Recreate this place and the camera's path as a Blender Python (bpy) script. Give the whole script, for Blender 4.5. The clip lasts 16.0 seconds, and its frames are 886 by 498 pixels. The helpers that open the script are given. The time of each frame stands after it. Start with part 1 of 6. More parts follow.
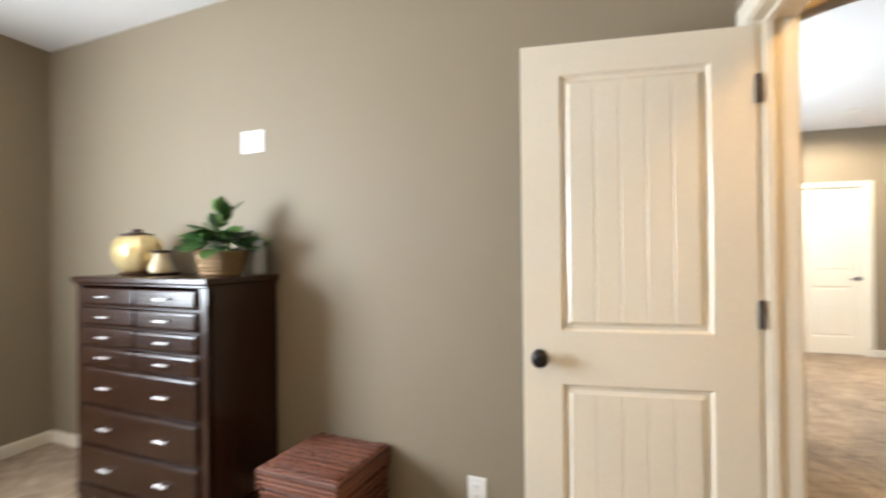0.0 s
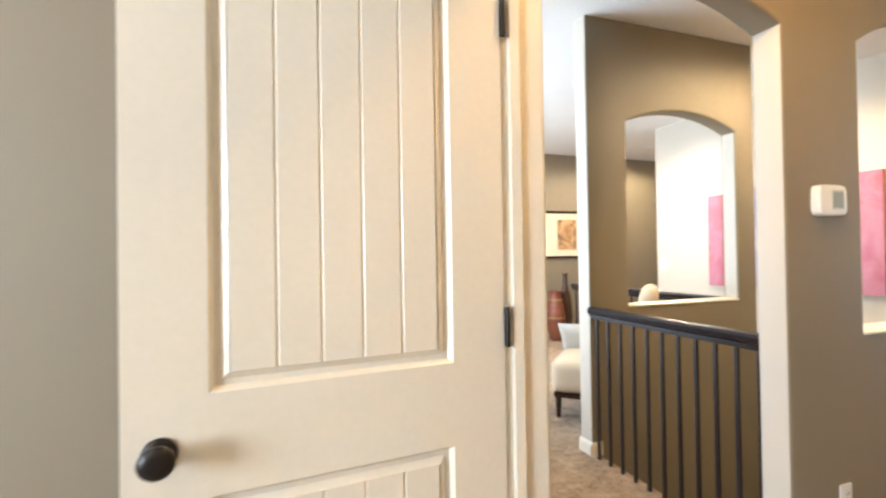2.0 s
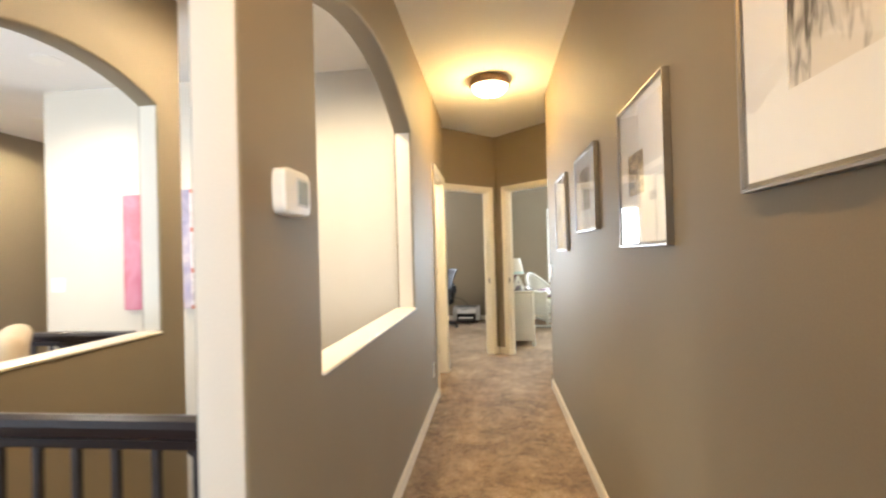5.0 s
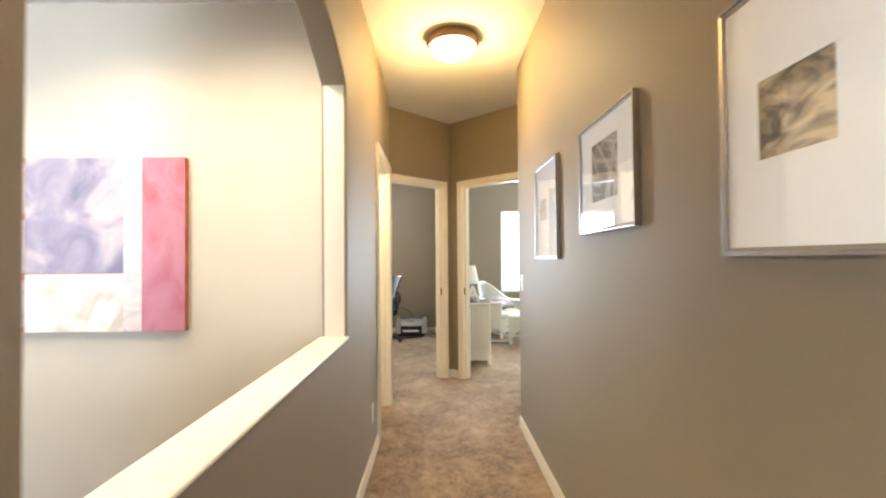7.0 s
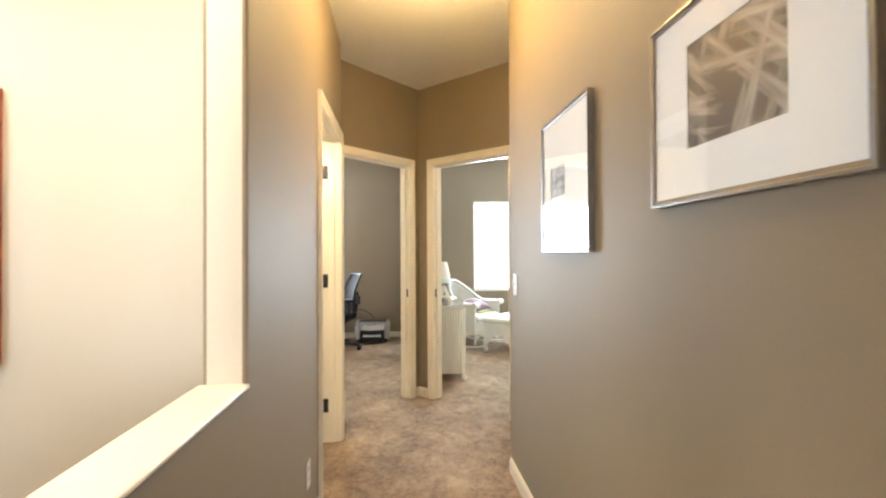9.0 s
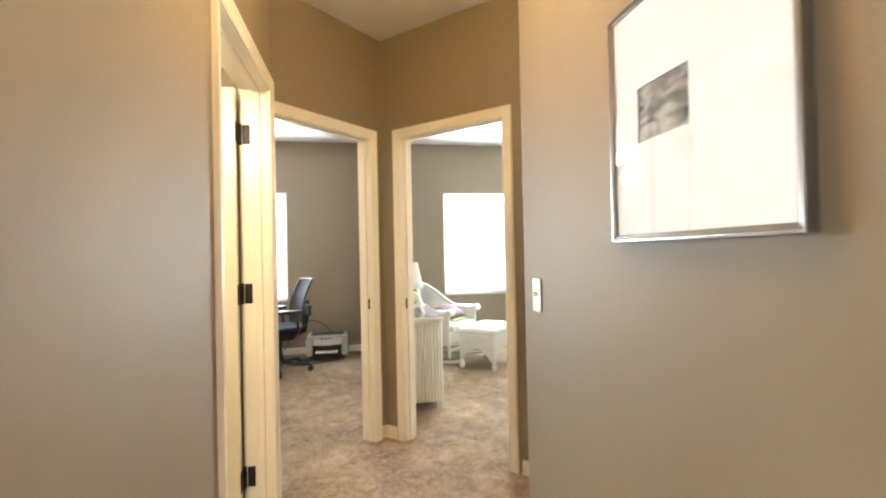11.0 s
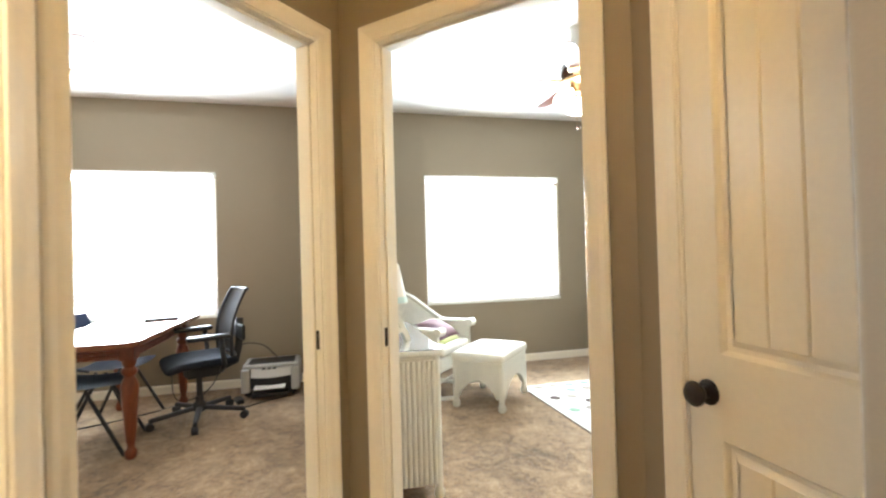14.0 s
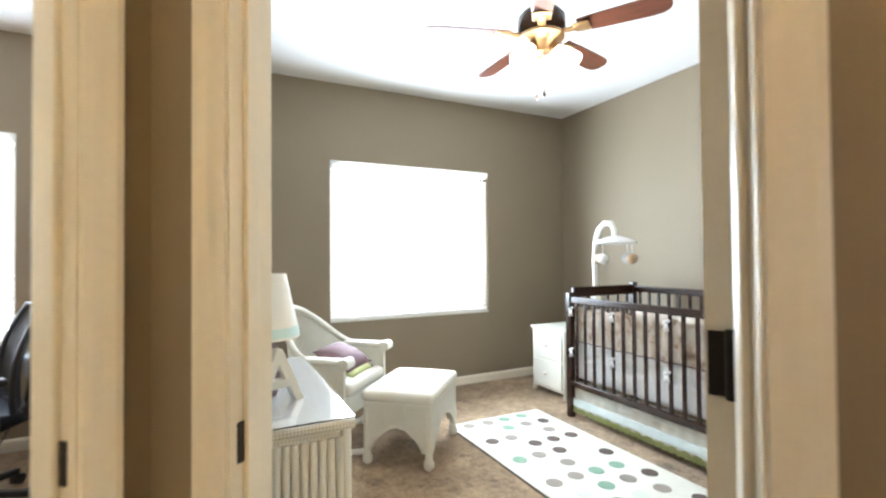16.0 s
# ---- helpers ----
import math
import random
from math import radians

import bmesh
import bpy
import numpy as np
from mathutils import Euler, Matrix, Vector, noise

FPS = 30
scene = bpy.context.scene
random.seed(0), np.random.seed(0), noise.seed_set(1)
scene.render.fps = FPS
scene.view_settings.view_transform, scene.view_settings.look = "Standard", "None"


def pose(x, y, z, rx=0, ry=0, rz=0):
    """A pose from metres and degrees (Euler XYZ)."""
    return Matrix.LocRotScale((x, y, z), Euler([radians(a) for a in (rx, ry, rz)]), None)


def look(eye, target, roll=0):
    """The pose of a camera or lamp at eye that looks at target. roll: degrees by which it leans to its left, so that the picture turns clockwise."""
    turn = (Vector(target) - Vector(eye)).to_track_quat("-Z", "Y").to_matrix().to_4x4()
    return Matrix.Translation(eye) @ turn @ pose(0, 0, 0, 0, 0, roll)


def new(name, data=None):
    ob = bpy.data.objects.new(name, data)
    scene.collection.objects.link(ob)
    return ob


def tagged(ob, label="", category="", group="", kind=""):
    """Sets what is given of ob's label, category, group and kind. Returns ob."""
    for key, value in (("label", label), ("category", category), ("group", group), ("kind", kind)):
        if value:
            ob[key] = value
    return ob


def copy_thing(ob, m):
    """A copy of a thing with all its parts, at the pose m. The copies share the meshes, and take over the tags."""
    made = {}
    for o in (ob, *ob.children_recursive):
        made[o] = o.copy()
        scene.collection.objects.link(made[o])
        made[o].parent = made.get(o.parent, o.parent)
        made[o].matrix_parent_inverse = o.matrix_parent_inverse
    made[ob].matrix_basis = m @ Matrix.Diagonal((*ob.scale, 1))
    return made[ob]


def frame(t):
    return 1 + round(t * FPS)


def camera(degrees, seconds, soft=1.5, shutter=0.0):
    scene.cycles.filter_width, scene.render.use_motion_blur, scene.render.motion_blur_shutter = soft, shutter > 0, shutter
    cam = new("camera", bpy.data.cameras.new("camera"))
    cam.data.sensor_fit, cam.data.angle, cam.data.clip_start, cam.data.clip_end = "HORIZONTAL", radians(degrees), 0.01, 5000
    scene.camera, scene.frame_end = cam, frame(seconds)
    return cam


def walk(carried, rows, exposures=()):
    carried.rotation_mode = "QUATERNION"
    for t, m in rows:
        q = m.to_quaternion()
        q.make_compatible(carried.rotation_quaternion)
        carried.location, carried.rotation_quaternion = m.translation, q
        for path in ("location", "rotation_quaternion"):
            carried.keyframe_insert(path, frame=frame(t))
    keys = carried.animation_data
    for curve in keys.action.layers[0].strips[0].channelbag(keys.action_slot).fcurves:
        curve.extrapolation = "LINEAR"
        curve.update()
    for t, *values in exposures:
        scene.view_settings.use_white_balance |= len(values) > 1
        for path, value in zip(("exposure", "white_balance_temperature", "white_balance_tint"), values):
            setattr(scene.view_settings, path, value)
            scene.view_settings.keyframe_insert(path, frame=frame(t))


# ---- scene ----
cam = camera(87.9, 16.0, soft=2.2, shutter=0.5)
PATH = [
    (0, (1.862, 1.545, 1.311), (1.281, 3.459, 1.323), -0.6),
    (0.3, (1.795, 1.562, 1.292), (1.577, 3.55, 1.339), -0.5),
    (0.5, (1.802, 1.635, 1.297), (1.721, 3.633, 1.336), -0.9),
    (0.6, (1.811, 1.715, 1.296), (1.815, 3.713, 1.325), -1.0),
    (1, (1.861, 1.952, 1.286), (2.074, 3.94, 1.304), -1.4),
    (1.5, (1.893, 2.147, 1.270), (2.326, 4.099, 1.295), -1.5),
    (2, (1.912, 2.299, 1.270), (2.580, 4.184, 1.292), -0.9),
    (2.5, (1.964, 2.445, 1.270), (2.905, 4.210, 1.292), -1.2),
    (3, (2.077, 2.618, 1.273), (3.337, 4.171, 1.299), -1.6),
    (3.5, (2.206, 2.748, 1.265), (3.761, 4.005, 1.302), -0.7),
    (4, (2.347, 2.853, 1.266), (4.144, 3.730, 1.300), -1.1),
    (4.5, (2.541, 2.909, 1.273), (4.477, 3.413, 1.294), -1.5),
    (5, (2.757, 2.949, 1.283), (4.745, 3.169, 1.305), -1.6),
    (5.2, (2.842, 2.965, 1.283), (4.838, 3.103, 1.309), -1.4),
    (7.5, (3.876, 3.074, 1.292), (5.875, 3.023, 1.326), -0.6),
    (8, (4.091, 3.067, 1.292), (6.089, 2.977, 1.317), -0.7),
    (8.5, (4.313, 3.065, 1.284), (6.308, 2.935, 1.302), -0.4),
    (9, (4.524, 3.070, 1.277), (6.516, 2.888, 1.297), -0.3),
    (11.5, (5.688, 3.070, 1.255), (7.652, 2.694, 1.271), -1.1),
    (12, (5.924, 3.060, 1.249), (7.886, 2.668, 1.259), -0.8),
    (12.5, (6.158, 3.063, 1.253), (8.113, 2.640, 1.257), -1.1),
    (13, (6.385, 3.036, 1.251), (8.337, 2.603, 1.258), -1.6),
    (13.5, (6.617, 2.998, 1.254), (8.567, 2.557, 1.264), -1.7),
    (14, (6.823, 2.980, 1.238), (8.761, 2.486, 1.260), -1.6),
    (14.5, (7.035, 2.930, 1.243), (8.951, 2.357, 1.263), -1.3),
    (15, (7.258, 2.884, 1.244), (9.142, 2.214, 1.262), -1.0),
    (15.5, (7.480, 2.846, 1.246), (9.326, 2.076, 1.271), -0.7),
    (16, (7.700, 2.802, 1.246), (9.495, 1.920, 1.280), -0.5),
]
EXPOSURE = [(0.0, 0.52, 6150, 10), (2.0, 0.68, 5950, 10), (3.5, 0.46, 6100, 10), (5.0, 0.64, 6050, 10), (7.5, 0.62, 5900, 10), (12.5, 0.78, 6100, 10), (14.5, 0.54, 6100, 10), (16.0, 0.28, 5900, 10)]
walk(cam, [(t, look(eye, target, roll)) for t, eye, target, roll in PATH], EXPOSURE)

# ---- world and light ----
world = bpy.data.worlds.new("world")
scene.world = world
world.use_nodes = True
wn = world.node_tree.nodes
sky = wn.new("ShaderNodeTexSky")
sky.sky_type, sky.sun_disc = "NISHITA", False
sky.sun_elevation, sky.sun_rotation = radians(50), radians(200)
wn["Background"].inputs["Strength"].default_value = 0.12
world.node_tree.links.new(sky.outputs[0], wn["Background"].inputs["Color"])


def window_light(name, m, w, h, watts, color=(1.0, 0.98, 0.95), spread=140):
    """The sky's light, standing in an opening."""
    d = bpy.data.lights.new(name, "AREA")
    d.shape, d.size, d.size_y, d.energy, d.color = "RECTANGLE", w, h, watts, color
    d.spread = radians(spread)
    ob = new(name, d)
    ob.matrix_world = m
    return ob


def bulb(name, place, watts, color=(1.0, 0.72, 0.42), radius=0.06):
    d = bpy.data.lights.new(name, "POINT")
    d.energy, d.color, d.shadow_soft_size = watts, color, radius
    ob = new(name, d)
    ob.location = place
    return ob


window_light("nursery_daylight", look((11.60, 1.14, 1.40), (8.0, 1.14, 1.7)), 1.5, 1.3, 104, (0.85, 0.95, 1.0), 160)
window_light("office_daylight", look((11.60, 4.78, 1.40), (8.0, 4.78, 1.7)), 1.5, 1.3, 122, (0.88, 0.96, 1.0), 165)
window_light("loft_daylight", look((2.06, 6.30, 1.50), (6.2, 6.0, 2.20)), 2.4, 1.7, 78, (0.82, 0.92, 1.0))
window_light("bedroom_daylight", look((-1.70, 1.55, 1.55), (1.2, 2.35, 1.75)), 1.15, 1.35, 118, (0.88, 0.95, 1.0), 165)
bulb("hall_bulb", (6.69, 2.945, 2.55), 29, (1.0, 0.63, 0.22), 0.10)
bulb("hall_bulb", (3.05, 2.945, 2.55), 24, (1.0, 0.57, 0.17), 0.10)
bulb("bedroom_bulb", (0.30, 0.90, 2.55), 22, (1.0, 0.60, 0.24), 0.10)


def spot(name, place, watts, degrees=125, color=(1.0, 0.93, 0.82), blend=1.0):
    """The beam of a recessed downlight, real or added."""
    d = bpy.data.lights.new(name, "SPOT")
    d.energy, d.color, d.shadow_soft_size, d.spot_size, d.spot_blend = watts, color, 0.09, radians(degrees), blend
    ob = new(name, d)
    ob.location = place
    return ob


spot("loft_beam", (4.60, 7.47, 2.74), 150, 175, (1.0, 0.86, 0.66), 0.4)
spot("loft_beam", (6.95, 7.49, 2.74), 150, 175, (1.0, 0.80, 0.52), 0.4)
# Unseen lamps over the stairs, added to brighten the stair walls.
spot("stair_fill_beam", (5.02, 3.88, 2.74), 142, 174, (1.0, 0.78, 0.48), 0.5)
spot("stair_fill_beam", (5.72, 4.75, 2.74), 62, 135, (1.0, 0.79, 0.52))
spot("stair_fill_beam", (5.72, 6.10, 2.74), 82, 140, (1.0, 0.85, 0.66))
bulb("nursery_fan_bulb", (9.62, 1.27, 2.02), 20, (1.0, 0.95, 0.86), 0.08)
bulb("office_fan_bulb", (9.84, 4.62, 2.02), 14, (1.0, 0.95, 0.86), 0.08)
bulb("bath_bulb", (6.50, 3.85, 2.05), 36, (1.0, 0.83, 0.52), 0.14)


# ---- materials ----
def material(name, color, rough=0.6, metal=0.0, vary=0.06, scale=6.0, grain=120.0, bump=0.05, dist=0.002, spec=0.5, stretch=(1, 1, 1), trans=0.0):
    m = bpy.data.materials.new(name)
    m.use_nodes = True
    nt = m.node_tree
    n, l = nt.nodes, nt.links
    b = n["Principled BSDF"]
    b.inputs["Roughness"].default_value = rough
    b.inputs["Metallic"].default_value = metal
    b.inputs["Specular IOR Level"].default_value = spec
    b.inputs["Transmission Weight"].default_value = trans
    tc = n.new("ShaderNodeTexCoord")
    mp = n.new("ShaderNodeMapping")
    mp.inputs["Scale"].default_value = stretch
    l.new(tc.outputs["Object"], mp.inputs["Vector"])
    big = n.new("ShaderNodeTexNoise")
    big.inputs["Scale"].default_value, big.inputs["Detail"].default_value = scale, 4
    fine = n.new("ShaderNodeTexNoise")
    fine.inputs["Scale"].default_value, fine.inputs["Detail"].default_value = grain, 3
    l.new(mp.outputs[0], big.inputs["Vector"])
    l.new(mp.outputs[0], fine.inputs["Vector"])
    mix = n.new("ShaderNodeMath")
    mix.operation = "ADD"
    l.new(big.outputs["Fac"], mix.inputs[0])
    l.new(fine.outputs["Fac"], mix.inputs[1])
    ramp = n.new("ShaderNodeMapRange")
    ramp.inputs["From Min"].default_value, ramp.inputs["From Max"].default_value = 0.5, 1.5
    ramp.inputs["To Min"].default_value, ramp.inputs["To Max"].default_value = 1 - vary * 2, 1 + vary * 2
    l.new(mix.outputs[0], ramp.inputs["Value"])
    hue = n.new("ShaderNodeMix")
    hue.data_type, hue.blend_type = "RGBA", "MULTIPLY"
    hue.inputs["Factor"].default_value = 1.0
    hue.inputs["A"].default_value = (*color, 1)
    l.new(ramp.outputs[0], hue.inputs["B"])
    l.new(hue.outputs["Result"], b.inputs["Base Color"])
    if bump:
        bp = n.new("ShaderNodeBump")
        bp.inputs["Strength"].default_value, bp.inputs["Distance"].default_value = bump, dist
        l.new(fine.outputs["Fac"], bp.inputs["Height"])
        l.new(bp.outputs[0], b.inputs["Normal"])
    return m


def glow(name, color, strength):
    m = bpy.data.materials.new(name)
    m.use_nodes = True
    b = m.node_tree.nodes["Principled BSDF"]
    b.inputs["Base Color"].default_value = (*color, 1)
    b.inputs["Emission Color"].default_value = (*color, 1)
    b.inputs["Emission Strength"].default_value = strength
    return m


WALL = material("taupe_paint", (0.258, 0.211, 0.146), 0.62, vary=0.03, scale=1.5, grain=190, bump=0.18, dist=0.0012, spec=0.35)
# Paler than the taupe: brightness of stair wall and reveals put into colour.
PALE = material("brightened_stair_paint", (0.58, 0.53, 0.445), 0.62, vary=0.03, scale=1.5, grain=190, bump=0.18, dist=0.0012, spec=0.35)
CEIL = material("ceiling_paint", (0.80, 0.79, 0.77), 0.8, vary=0.02, scale=2, grain=90, bump=0.3, dist=0.002, spec=0.2)
TRIM = material("cream_trim_paint", (0.81, 0.752, 0.63), 0.30, vary=0.02, scale=3, grain=60, bump=0.03, dist=0.001)


def carpet():
    m = material("tan_carpet", (0.30, 0.222, 0.152), 0.95, vary=0.0, bump=0.0, spec=0.08)
    nt = m.node_tree
    n, l = nt.nodes, nt.links
    b = n["Principled BSDF"]
    b.inputs["Sheen Weight"].default_value, b.inputs["Sheen Roughness"].default_value = 0.25, 0.6
    tc = n.new("ShaderNodeTexCoord")
    total = None
    for scale, detail, weight in ((2.3, 3, 0.42), (8.5, 4, 0.44), (27.0, 3, 0.40), (110.0, 3, 0.58)):
        t = n.new("ShaderNodeTexNoise")
        t.inputs["Scale"].default_value, t.inputs["Detail"].default_value, t.inputs["Distortion"].default_value = scale, detail, 0.6
        l.new(tc.outputs["Object"], t.inputs["Vector"])
        k = n.new("ShaderNodeMath")
        k.operation = "MULTIPLY_ADD"
        k.inputs[1].default_value, k.inputs[2].default_value = weight, -weight / 2
        l.new(t.outputs["Fac"], k.inputs[0])
        if total is None:
            total = k.outputs[0]
        else:
            add = n.new("ShaderNodeMath")
            l.new(total, add.inputs[0])
            l.new(k.outputs[0], add.inputs[1])
            total = add.outputs[0]
    ramp = n.new("ShaderNodeValToRGB")
    e = ramp.color_ramp.elements
    e[0].position, e[0].color = 0.26, (0.060, 0.034, 0.015, 1)
    e[1].position, e[1].color = 0.76, (0.55, 0.402, 0.24, 1)
    mid = e.new(0.5)
    mid.color = (0.295, 0.195, 0.106, 1)
    off = n.new("ShaderNodeMath")
    off.inputs[1].default_value = 0.5
    l.new(total, off.inputs[0])
    l.new(off.outputs[0], ramp.inputs["Fac"])
    l.new(ramp.outputs["Color"], b.inputs["Base Color"])
    bp = n.new("ShaderNodeBump")
    bp.inputs["Strength"].default_value, bp.inputs["Distance"].default_value = 0.9, 0.02
    l.new(off.outputs[0], bp.inputs["Height"])
    l.new(bp.outputs[0], b.inputs["Normal"])
    return m


CARPET = carpet()
BRONZE = material("oil_rubbed_bronze", (0.018, 0.014, 0.012), 0.38, 0.35, vary=0.1, scale=30, bump=0.02)
RAIL = material("dark_rail_paint", (0.014, 0.009, 0.010), 0.28, 0.0, vary=0.08, scale=20, bump=0.02, spec=0.35)
IRON = material("dark_iron", (0.032, 0.028, 0.030), 0.45, 0.3, vary=0.08, scale=30, bump=0.04)
PLASTIC = material("white_plastic", (0.80, 0.79, 0.75), 0.35, vary=0.01, bump=0.0)
LAMPGLASS = glow("lit_glass", (1.0, 0.80, 0.50), 7.0)
BLIND = material("white_blind", (0.85, 0.85, 0.84), 0.5, vary=0.02, bump=0.0)
bnt = BLIND.node_tree
bmix, btr = bnt.nodes.new("ShaderNodeMixShader"), bnt.nodes.new("ShaderNodeBsdfTranslucent")
btr.inputs["Color"].default_value = (0.9, 0.9, 0.88, 1)
bmix.inputs[0].default_value = 0.6
bnt.links.new(bnt.nodes["Principled BSDF"].outputs[0], bmix.inputs[1])
bnt.links.new(btr.outputs[0], bmix.inputs[2])
bnt.links.new(bmix.outputs[0], bnt.nodes["Material Output"].inputs["Surface"])
OUTSIDE = glow("bright_outdoors", (1.0, 1.0, 1.0), 10.0)


# ---- mesh helpers ----
def part(name, bm, mat, parent=None, label="", smooth=None):
    me = bpy.data.meshes.new(name)
    bmesh.ops.recalc_face_normals(bm, faces=bm.faces)
    bm.to_mesh(me)
    bm.free()
    me.materials.append(mat)
    if smooth:
        for p in me.polygons:
            p.use_smooth = True
    ob = new(name, me)
    if smooth and smooth != "all":
        me.set_sharp_from_angle(angle=radians(smooth))
    if parent is not None:
        ob.parent = parent
    if label:
        tagged(ob, label)
    return ob


def box(lo, hi, bevel=0.0, seg=2, bm=None, m=None):
    """A block between two corners, its edges eased by bevel."""
    own = bmesh.new()
    bmesh.ops.create_cube(own, size=1)
    c = [(a + b) / 2 for a, b in zip(lo, hi)]
    s = [abs(b - a) for a, b in zip(lo, hi)]
    bmesh.ops.transform(own, matrix=Matrix.Translation(c) @ Matrix.Diagonal((*s, 1)), verts=own.verts)
    if bevel:
        bmesh.ops.bevel(own, geom=own.edges[:], offset=min(bevel, min(s) * 0.45), segments=seg, profile=0.5, affect="EDGES")
    if m is not None:
        bmesh.ops.transform(own, matrix=m, verts=own.verts)
    return merge(bm, own)


def merge(bm, own):
    if bm is None:
        return own
    me = bpy.data.meshes.new("tmp")
    own.to_mesh(me)
    own.free()
    bm.from_mesh(me)
    bpy.data.meshes.remove(me)
    return bm


def rod(a, b, r0, r1=None, seg=12, bm=None):
    """A round bar from a to b."""
    a, b = Vector(a), Vector(b)
    own = bmesh.new()
    d = b - a
    m = Matrix.Translation((a + b) / 2) @ d.to_track_quat("Z", "Y").to_matrix().to_4x4()
    bmesh.ops.create_cone(own, cap_ends=True, segments=seg, radius1=r0, radius2=r0 if r1 is None else r1, depth=d.length, matrix=m)
    return merge(bm, own)


def lathe(profile, seg=24, m=None, bm=None):
    """Turns (radius, height) rows about z."""
    own = bmesh.new()
    rings = []
    for r, z in profile:
        rings.append([own.verts.new((max(r, 1e-4) * math.cos(2 * math.pi * k / seg), max(r, 1e-4) * math.sin(2 * math.pi * k / seg), z)) for k in range(seg)])
    for p, q in zip(rings, rings[1:]):
        for k in range(seg):
            own.faces.new((p[k], p[(k + 1) % seg], q[(k + 1) % seg], q[k]))
    own.faces.new(rings[0][::-1])
    own.faces.new(rings[-1])
    if m is not None:
        bmesh.ops.transform(own, matrix=m, verts=own.verts)
    return merge(bm, own)


def sweep(points, r, seg=8, bm=None):
    """A round tube along points."""
    own = bmesh.new()
    pts = [Vector(p) for p in points]
    dirs = [(b - a).normalized() for a, b in zip(pts, pts[1:])]
    side = dirs[0].orthogonal().normalized()
    rings = []
    for k, p in enumerate(pts):
        d0, d1 = dirs[max(0, k - 1)], dirs[min(k, len(dirs) - 1)]
        d = (d0 + d1).normalized() if (d0 + d1).length > 1e-4 else d1
        side = side - d * side.dot(d)
        side = side.normalized() if side.length > 1e-5 else d.orthogonal().normalized()
        up = d.cross(side)
        rings.append([own.verts.new(p + (side * math.cos(2 * math.pi * j / seg) + up * math.sin(2 * math.pi * j / seg)) * r) for j in range(seg)])
    for a, b in zip(rings, rings[1:]):
        for j in range(seg):
            own.faces.new((a[j], a[(j + 1) % seg], b[(j + 1) % seg], b[j]))
    own.faces.new(rings[0][::-1])
    own.faces.new(rings[-1])
    return merge(bm, own)


def prism(outline, depth, m=None, bm=None):
    """Extrudes an outline of (x, z) rows from y = 0 to y = depth."""
    own = bmesh.new()
    f = own.faces.new([own.verts.new((x, 0, z)) for x, z in outline])
    r = bmesh.ops.extrude_face_region(own, geom=[f])
    bmesh.ops.translate(own, vec=(0, depth, 0), verts=[v for v in r["geom"] if isinstance(v, bmesh.types.BMVert)])
    if m is not None:
        bmesh.ops.transform(own, matrix=m, verts=own.verts)
    return merge(bm, own)


def frame_along(p0, p1):
    """A pose whose x runs from p0 to p1 in plan, y to its left, z up."""
    d = Vector((p1[0] - p0[0], p1[1] - p0[1], 0)).normalized()
    return Matrix(((d.x, -d.y, 0, p0[0]), (d.y, d.x, 0, p0[1]), (0, 0, 1, 0), (0, 0, 0, 1)))


def thing(name, m, label, category, group="", kind=""):
    ob = new(name)
    ob.matrix_world = m
    return tagged(ob, label, category, group, kind)


def arc(s0, s1, z, rise, n=18):
    """Rows of a segmental arch from (s0, z) to (s1, z)."""
    if rise <= 0:
        return [(s0, z), (s1, z)]
    half = (s1 - s0) / 2
    r = (half * half + rise * rise) / (2 * rise)
    a = math.asin(half / r)
    return [((s0 + s1) / 2 + r * math.sin(-a + 2 * a * k / n), z + rise - r + r * math.cos(-a + 2 * a * k / n)) for k in range(n + 1)]


H = 2.76


